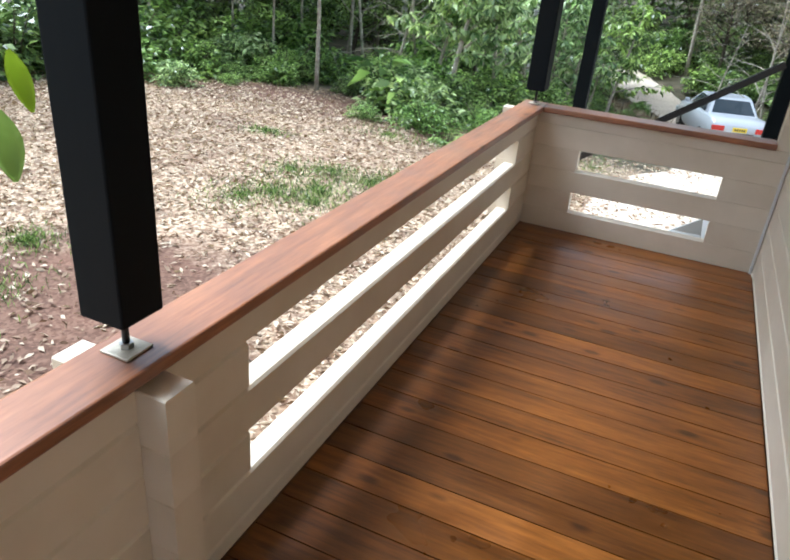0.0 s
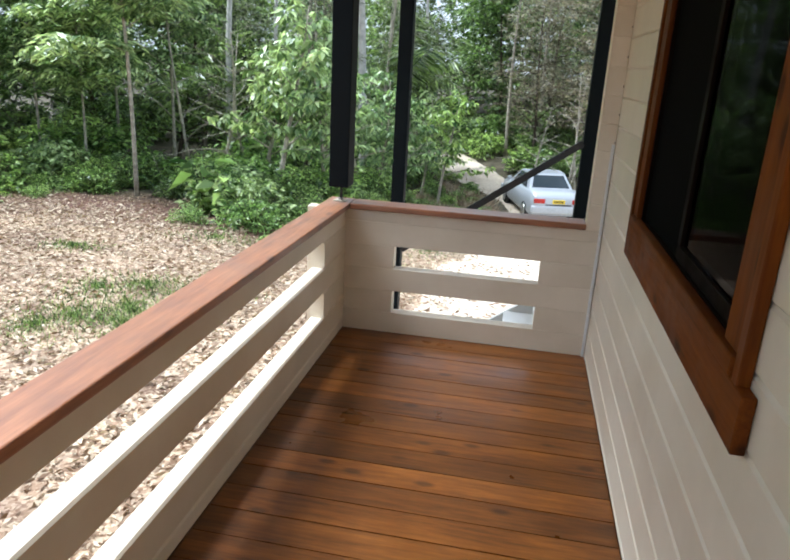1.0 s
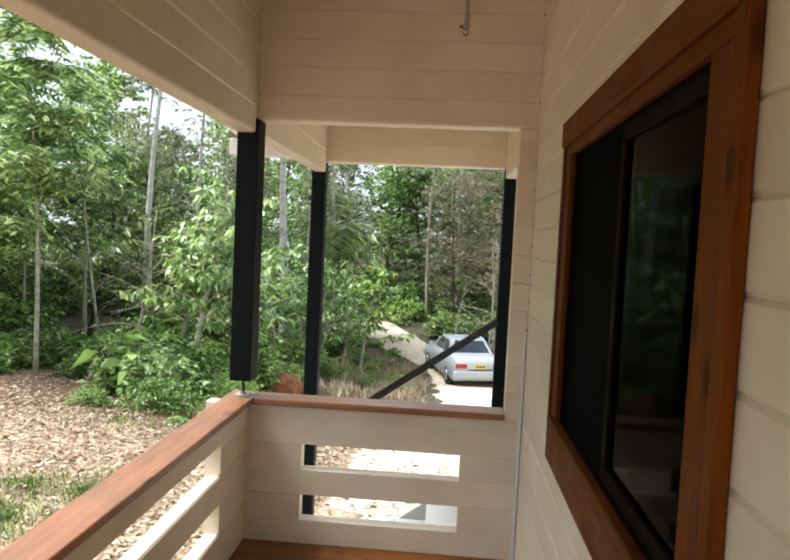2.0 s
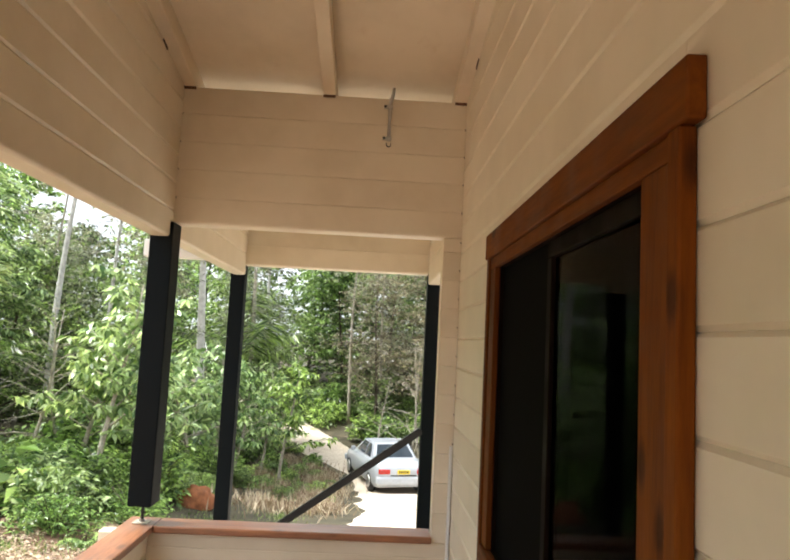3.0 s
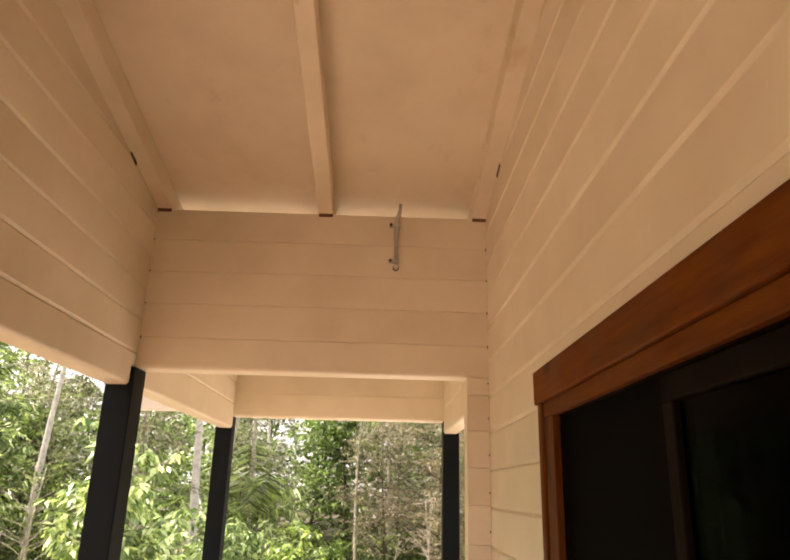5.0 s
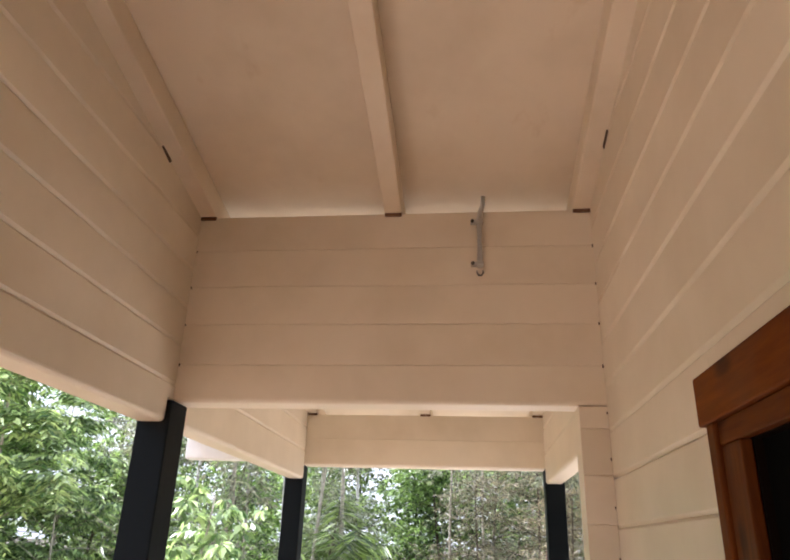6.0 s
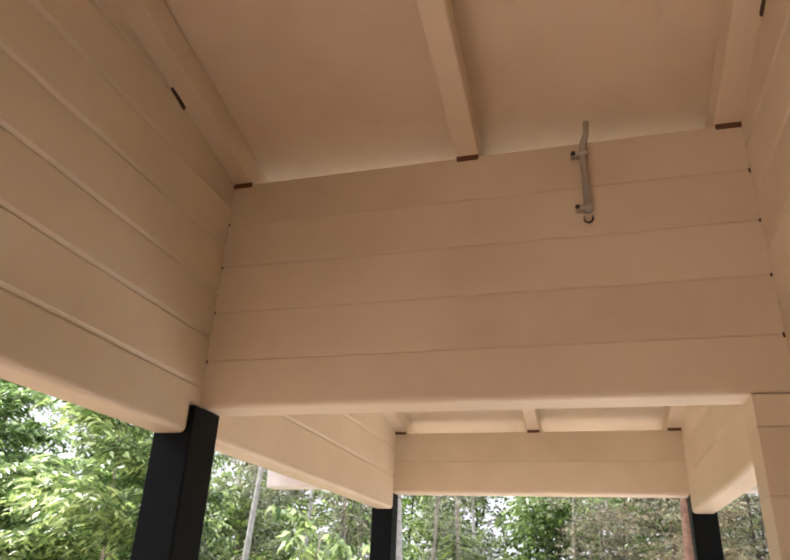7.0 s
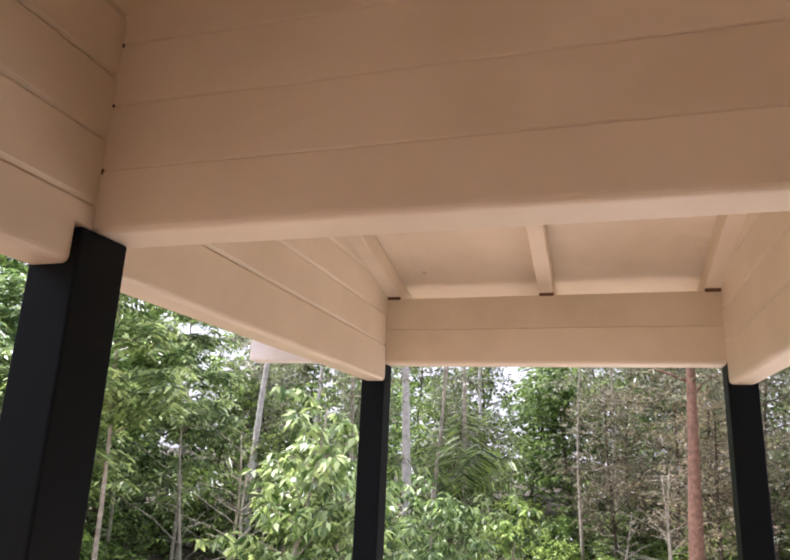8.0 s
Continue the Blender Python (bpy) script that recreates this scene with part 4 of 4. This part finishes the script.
for i in range(130):
    x, y = random.uniform(-15, 10), random.uniform(24.0, 40.0)
    if abs(x - (1.6 - 0.6 * (y - 24))) > 3.0 and not (x > -2 and y < 32 and x < 4):
        stand("bush", BUSH[random.choice((0, 1, 1, 3))], x, y, "dense green shrub under the trees", "shrub", "undergrowth", size=random.uniform(1.2, 2.3))

# broad-leaved plant
bm = bmesh.new()
for k in range(14):
    a = k * 2.4
    tube(bm, [(0, 0, -0.1), (0.07 * math.cos(a), 0.07 * math.sin(a), 0.25), (0.2 * math.cos(a), 0.2 * math.sin(a), 0.36 + 0.035 * k)], [0.014, 0.012, 0.008], 5)
tr = mesh_of("stalk_cluster", bm, M_LEAF, True)
ang = np.arange(14) * 2.4
base = np.stack([0.2 * np.cos(ang), 0.2 * np.sin(ang), 0.35 + 0.035 * np.arange(14)], 1)
big = leaf_mesh("leaf_rosette", base, np.stack([np.cos(ang), np.sin(ang), np.linspace(-0.6, 0.1, 14)], 1), np.full(14, 0.42), np.full(14, 0.22), M_LEAF, 0.22)
for x, y, s in ((-4.5, 12.9, 1.15), (-4.0, 12.6, 0.9)):
    stand("broadleaf_plant", [("stalk_cluster", tr, ""), ("leaf_rosette", big, "large heart-shaped leaves")], x, y, "large-leaved green plant among the shrubs", "plant", "broad-leaved plants", size=s)


# ---- loose litter and grass ----
def scatter(count, x0, x1, y0, y1, keep):
    p = np.stack([rng.uniform(x0, x1, count), rng.uniform(y0, y1, count)], 1)
    return np.array([q for q in p if keep(float(q[0]), float(q[1]))])


def bare(x, y):
    """Patches of bare soil and of grass, where few dry leaves lie."""
    b = noise.noise(Vector((x * 0.55, y * 0.55, 5.0))) * 0.5
    d = min(math.hypot((x + 2.8) / 1.1, (y - 4.4) / 1.4), math.hypot((x + 2.6) / 0.55, (y - 7.6) / 0.75), math.hypot((x + 5.6) / 3.0, (y - 13.0) / 0.8))
    return d + b


p = scatter(110000, -10.5, -0.1, -1.5, 13.6, lambda x, y: random.random() < min(1.0, 0.22 + 0.75 * max(0.0, bare(x, y) - 0.55)) and (y < 11.5 or x < -3.2))
drop = scatter(22000, -0.9, 7.5, 6.0, 15.0, lambda x, y: random.random() < 0.12 + 0.25 * (y < 10.5) + 0.9 * max(0.0, noise.noise(Vector((x * 0.7, y * 1.1, 9.0)))) + 0.5 * max(0.0, 0.7 - x) * (y > 7.0))
p = np.concatenate([p, drop])
zz = np.array([ground_z(float(a), float(b)) + (0.022 if a > -0.5 else 0.0) for a, b in p]) + rng.uniform(0.005, 0.03, len(p))
ang = rng.uniform(0, 2 * np.pi, len(p))
L = rng.uniform(0.035, 0.095, len(p))
lit = leaf_mesh("leaf_litter", np.column_stack([p, zz]), np.stack([np.cos(ang), np.sin(ang), rng.normal(0, 0.22, len(p))], 1), L, L * rng.uniform(0.25, 0.5, len(p)), M_LITTER, 0.15)
tagged(new("leaf_litter", lit), "pale tan dry fallen leaves over the yard", "leaf litter", "", "stuff")


def grass_at(name, spots, count, label):
    P = []
    for x, y, rx, ry in spots:
        a, r = rng.uniform(0, 2 * np.pi, count), np.abs(rng.normal(0, 0.6, count))
        P.append(np.stack([x + rx * r * np.cos(a), y + ry * r * np.sin(a)], 1))
    P = np.concatenate(P)
    z = np.array([ground_z(float(a), float(b)) for a, b in P])
    L = rng.uniform(0.04, 0.11, len(P))
    me = leaf_mesh(name, np.column_stack([P, z]), np.column_stack([rng.normal(0, 0.6, (len(P), 2)), np.ones(len(P))]), L, rng.uniform(0.006, 0.012, len(P)), M_LEAFDARK, 0.1)
    return tagged(new(name, me), label, "grass", "", "stuff")


grass_at("grass", [(-2.6, 7.5, 0.6, 0.85), (-2.7, 7.6, 0.7, 0.9), (-2.5, 7.2, 0.8, 0.6), (-3.0, 7.2, 0.6, 0.5), (-2.3, 8.2, 0.5, 0.6), (-3.3, 8.0, 0.5, 0.5), (-2.9, 8.3, 0.5, 0.5), (-2.2, 8.6, 0.4, 0.6), (-3.2, 6.9, 0.4, 0.5), (-3.9, 4.9, 0.3, 0.3), (-3.4, 4.1, 0.4, 0.5), (-3.4, 11.0, 0.8, 0.7), (-2.6, 11.4, 0.7, 0.7), (-1.7, 14.5, 1.0, 2.2), (-1.3, 18.2, 0.7, 2.2), (-0.8, 10.5, 0.5, 1.6), (-0.5, 13.5, 0.5, 1.8), (-0.6, 16.0, 0.5, 1.5), (1.6, 30.2, 1.4, 1.0), (3.6, 28.8, 1.4, 1.0), (-4.6, 9.4, 0.5, 0.3)], 520, "sparse short green grass tufts on the yard")

def dry_grass(spots, count):
    """Tufts of long tan grass beside the drive."""
    P = []
    for x, y, rx, ry in spots:
        a, r = rng.uniform(0, 2 * np.pi, count), np.abs(rng.normal(0, 0.6, count))
        P.append(np.stack([x + rx * r * np.cos(a), y + ry * r * np.sin(a)], 1))
    P = np.round(np.concatenate(P) / 0.16) * 0.16
    P += rng.normal(0, 0.035, P.shape)
    z = np.array([ground_z(float(a), float(b)) for a, b in P])
    L = rng.uniform(0.12, 0.42, len(P))
    me = leaf_mesh("dry_grass", np.column_stack([P, z]), np.column_stack([rng.normal(0, 0.5, (len(P), 2)), np.ones(len(P))]), L, rng.uniform(0.012, 0.026, len(P)), M_LITTER, 0.1)
    return tagged(new("dry_grass", me), "long dry tan grass beside the driveway", "grass", "", "stuff")


dry_grass([(0.1, 17.5, 0.5, 1.2), (-0.3, 19.5, 0.8, 1.4), (0.2, 21.5, 0.45, 1.2), (-0.5, 23.5, 0.7, 1.3), (-1.4, 21.5, 0.8, 1.6), (-1.0, 17.0, 0.9, 1.2), (-0.8, 25.5, 0.8, 1.2), (-1.8, 27.0, 0.8, 1.2), (-0.2, 24.5, 0.4, 1.0), (-2.2, 24.0, 0.8, 1.5)], 800)

# ---- clay mound by the drive ----
bm = bmesh.new()
bmesh.ops.create_icosphere(bm, subdivisions=4, radius=1.0)
for v in bm.verts:
    v.co *= 1 + 0.18 * noise.noise(v.co * 2.1) + 0.05 * noise.noise(v.co * 7.0)
    v.co.x *= 0.36
    v.co.y *= 0.3
    v.co.z = max(v.co.z, -0.25) * 0.34
tagged(part("soil_mound", bm, plain("orange_clay", (0.36, 0.13, 0.05), 0.9, 0.0, 0.5, 7.0), None, "", True), "rounded orange-brown clay mound on the ground", "mound").matrix_basis = Matrix.Translation((-2.15, 15.5, ground_z(-2.15, 15.5) + 0.05))


# ---- parked car ----
def parked_car(x, y, turn):
    car = empty("car", (0, 0, 0), "silver-white older four-door saloon parked on the gravel drive", "car")
    paint_m = plain("silver_paint", (0.50, 0.53, 0.57), 0.25, 0.25, 0.04)
    rubber = plain("black_rubber", (0.02, 0.02, 0.02), 0.7)
    bumper_m = plain("bumper_plastic", (0.48, 0.51, 0.55), 0.4)
    tint, nt, bs = node_material("car_glass")
    bs.inputs["Base Color"].default_value = (0.03, 0.04, 0.05, 1)
    bs.inputs["Roughness"].default_value = 0.05
    red, nt, bs = node_material("red_lens")
    bs.inputs["Base Color"].default_value = (0.45, 0.02, 0.015, 1)
    bs.inputs["Roughness"].default_value = 0.15
    yellow = plain("plate_yellow", (0.75, 0.55, 0.03), 0.5, 0.0, 0.05)
    # lofted body: station along the length, half width, sill, shoulder height
    stations = ((0.0, 0.70, 0.38, 0.78), (0.06, 0.78, 0.27, 0.92), (0.35, 0.83, 0.22, 0.97), (1.0, 0.84, 0.20, 0.95), (2.2, 0.84, 0.20, 0.92), (3.2, 0.83, 0.20, 0.90), (3.9, 0.80, 0.22, 0.80), (4.25, 0.74, 0.26, 0.70), (4.38, 0.62, 0.36, 0.60))
    bm = bmesh.new()
    rings = []
    for yy, w, lo, hi in stations:
        half = [(w * 0.9, lo), (w, lo + 0.12), (w * 1.0, lo + (hi - lo) * 0.6), (w * 0.97, hi - 0.05), (w * 0.88, hi), (w * 0.4, hi + 0.02)]
        ring = [(px, pz) for px, pz in half] + [(-px, pz) for px, pz in half[::-1]]
        rings.append([bm.verts.new((px, yy, pz)) for px, pz in ring])
    for a, b in zip(rings, rings[1:]):
        for k in range(12):
            bm.faces.new((a[k], a[(k + 1) % 12], b[(k + 1) % 12], b[k]))
    bm.faces.new(rings[0][::-1])
    bm.faces.new(rings[-1])
    bmesh.ops.recalc_face_normals(bm, faces=bm.faces)
    body = part("body", bm, paint_m, car, "", True)
    # cabin
    bm = bmesh.new()
    lo = [(0.70, 0.86), (0.74, 1.35), (0.74, 2.3), (0.70, 3.15)]
    hi = [(0.54, 1.36), (0.59, 1.62), (0.59, 2.1), (0.55, 2.45)]
    A = [bm.verts.new((w, yy, 0.93)) for w, yy in lo] + [bm.verts.new((-w, yy, 0.93)) for w, yy in lo[::-1]]
    B = [bm.verts.new((w, yy, 1.36 + (0.03 if 1 <= i <= 2 else 0))) for i, (w, yy) in enumerate(hi)] + [bm.verts.new((-w, yy, 1.36 + (0.03 if 1 <= i <= 2 else 0))) for i, (w, yy) in reversed(list(enumerate(hi)))]
    for k in range(8):
        bm.faces.new((A[k], A[(k + 1) % 8], B[(k + 1) % 8], B[k]))
    bm.faces.new(B)
    bmesh.ops.recalc_face_normals(bm, faces=bm.faces)
    bmesh.ops.bevel(bm, geom=[e for e in bm.edges], offset=0.02, segments=2, affect="EDGES")
    part("cabin", bm, paint_m, car)

    def sheet(name, corners, material, label, push, thick=0.012):
        bm = bmesh.new()
        c = [Vector(p) for p in corners]
        n = (c[1] - c[0]).cross(c[2] - c[0]).normalized()
        a = [bm.verts.new(p + n * push) for p in c]
        b = [bm.verts.new(p + n * (push - thick)) for p in c]
        bm.faces.new(a)
        bm.faces.new(b[::-1])
        for i in range(4):
            bm.faces.new((a[i], b[i], b[(i + 1) % 4], a[(i + 1) % 4]))
        bmesh.ops.recalc_face_normals(bm, faces=bm.faces)
        return part(name, bm, material, car, label)
    sheet("rear_window", [(-0.60, 0.93, 0.99), (0.60, 0.93, 0.99), (0.48, 1.31, 1.32), (-0.48, 1.31, 1.32)], tint, "dark sloping rear window", 0.008)
    sheet("windscreen", [(0.6, 3.05, 0.99), (-0.6, 3.05, 0.99), (-0.5, 2.52, 1.33), (0.5, 2.52, 1.33)], tint, "dark windscreen", 0.008)
    for sg in (-1, 1):
        for y0, y1, y2, y3 in ((1.14, 1.76, 1.72, 1.46), (1.84, 2.75, 2.28, 1.80)):
            cs = [(sg * 0.735, y0, 0.97), (sg * 0.735, y1, 0.97), (sg * 0.61, y2, 1.32), (sg * 0.61, y3, 1.32)]
            sheet("side_window", cs if sg > 0 else cs[::-1], tint, "dark side window", 0.01)
    bm = bmesh.new()
    box(bm, -0.82, 0.82, -0.07, 0.16, 0.36, 0.58, 0.05)
    part("rear_bumper", bm, bumper_m, car, "grey plastic bumper")
    bm = bmesh.new()
    box(bm, -0.78, 0.78, 4.22, 4.44, 0.34, 0.54, 0.05)
    part("front_bumper", bm, bumper_m, car, "grey plastic bumper")
    for sg in (-1, 1):
        bm = bmesh.new()
        box(bm, min(sg * 0.42, sg * 0.76), max(sg * 0.42, sg * 0.76), -0.025, 0.12, 0.66, 0.80, 0.015)
        part("tail_light", bm, red, car, "red tail light")
        bm = bmesh.new()
        box(bm, min(sg * 0.84, sg * 0.98), max(sg * 0.84, sg * 0.98), 2.62, 2.72, 0.95, 1.07, 0.02)
        part("mirror", bm, paint_m, car, "door mirror")
        for yy in (0.85, 3.42):
            bm = bmesh.new()
            bmesh.ops.create_cone(bm, segments=28, radius1=0.30, radius2=0.30, depth=0.2, cap_ends=True, matrix=pose(sg * 0.745, yy, 0.30, 0, 90))
            bmesh.ops.bevel(bm, geom=[e for e in bm.edges if e.calc_face_angle(0) > 0.8], offset=0.04, segments=3, affect="EDGES")
            tyre = part("wheel", bm, rubber, car, "black tyre", True)
            bm = bmesh.new()
            bmesh.ops.create_cone(bm, segments=20, radius1=0.19, radius2=0.17, depth=0.03, cap_ends=True, matrix=pose(sg * 0.85, yy, 0.30, 0, 90 * sg))
            part("rim", bm, M_STEEL, tyre, "silver wheel rim")
    bm = bmesh.new()
    box(bm, -0.19, 0.19, -0.03, 0.03, 0.66, 0.78, 0.004)
    plate = part("number_plate", bm, yellow, car, "yellow number plate")
    for k in range(5):
        bm = bmesh.new()
        box(bm, -0.15 + 0.062 * k, -0.11 + 0.062 * k, -0.034, -0.0305, 0.69, 0.75)
        part("plate_bar", bm, rubber, plate)
    bm = bmesh.new()
    box(bm, -0.40, 0.40, -0.012, 0.02, 0.60, 0.635, 0.006)
    part("trim_strip", bm, rubber, car, "dark boot trim")
    car.matrix_basis = Matrix.Translation((x, y, ground_z(x, y + 2) + 0.02)) @ Matrix.Rotation(radians(turn), 4, "Z")
    return car


parked_car(2.2, 22.5, 15.0)

# ---- leafy shoot beside the first post ----
bm = bmesh.new()
gz = ground_z(-0.55, 2.1)
tube(bm, [(-0.55, 2.1, gz - 0.1), (-0.5, 2.1, 0.2), (-0.40, 2.16, 0.9), (-0.33, 2.24, 1.22), (-0.31, 2.30, 1.36)], [0.016, 0.013, 0.010, 0.006, 0.003], 6)
shoot = empty("shrub_shoot", (-0.55, 2.1, gz), "leafy shrub shoot reaching up beside the verandah post", "shrub")
stem_me = mesh_of("stem", bm, M_BARK, True)
stem_me.transform(Matrix.Translation((0.55, -2.1, -gz)))
st = new("stem", stem_me)
st.parent = shoot


def big_leaf(base, tip, width, material, label):
    """A broad leaf with a raised middle rib."""
    bm = bmesh.new()
    a, b = Vector(base), Vector(tip)
    d = b - a
    s = d.cross(Vector((0.8, -0.6, 0.2))).normalized()
    nrm = s.cross(d).normalized()
    rows = []
    for i in range(9):
        f = i / 8
        w = width * math.sin(math.pi * (0.04 + 0.93 * f)) ** 0.8 * 0.5
        c = a + d * f - nrm * 0.02 * math.sin(math.pi * f)
        rows.append([bm.verts.new(c + s * w * k + nrm * 0.25 * w * abs(k)) for k in (-1, -0.5, 0, 0.5, 1)])
    for p, q in zip(rows, rows[1:]):
        for k in range(4):
            bm.faces.new((p[k], p[k + 1], q[k + 1], q[k]))
    bmesh.ops.solidify(bm, geom=list(bm.faces), thickness=0.0012)
    for v in bm.verts:
        v.co -= Vector((-0.55, 2.1, gz))
    return part("leaf", bm, material, shoot, label, True)


M_LEAFYELLOW = leaf_material("leaf_yellow_green", (0.20, 0.30, 0.02), (0.26, 0.36, 0.03))
big_leaf((-0.30, 2.330, 1.350), (-0.30, 2.362, 1.228), 0.042, M_LEAFYELLOW, "yellow-green leaf")
big_leaf((-0.30, 2.288, 1.245), (-0.30, 2.300, 1.100), 0.060, M_LEAF, "dark green leaf")
big_leaf((-0.45, 2.12, 1.0), (-0.58, 2.02, 0.93), 0.07, M_LEAF, "")
big_leaf((-0.42, 2.18, 1.18), (-0.52, 2.08, 1.16), 0.07, M_LEAFYELLOW, "")
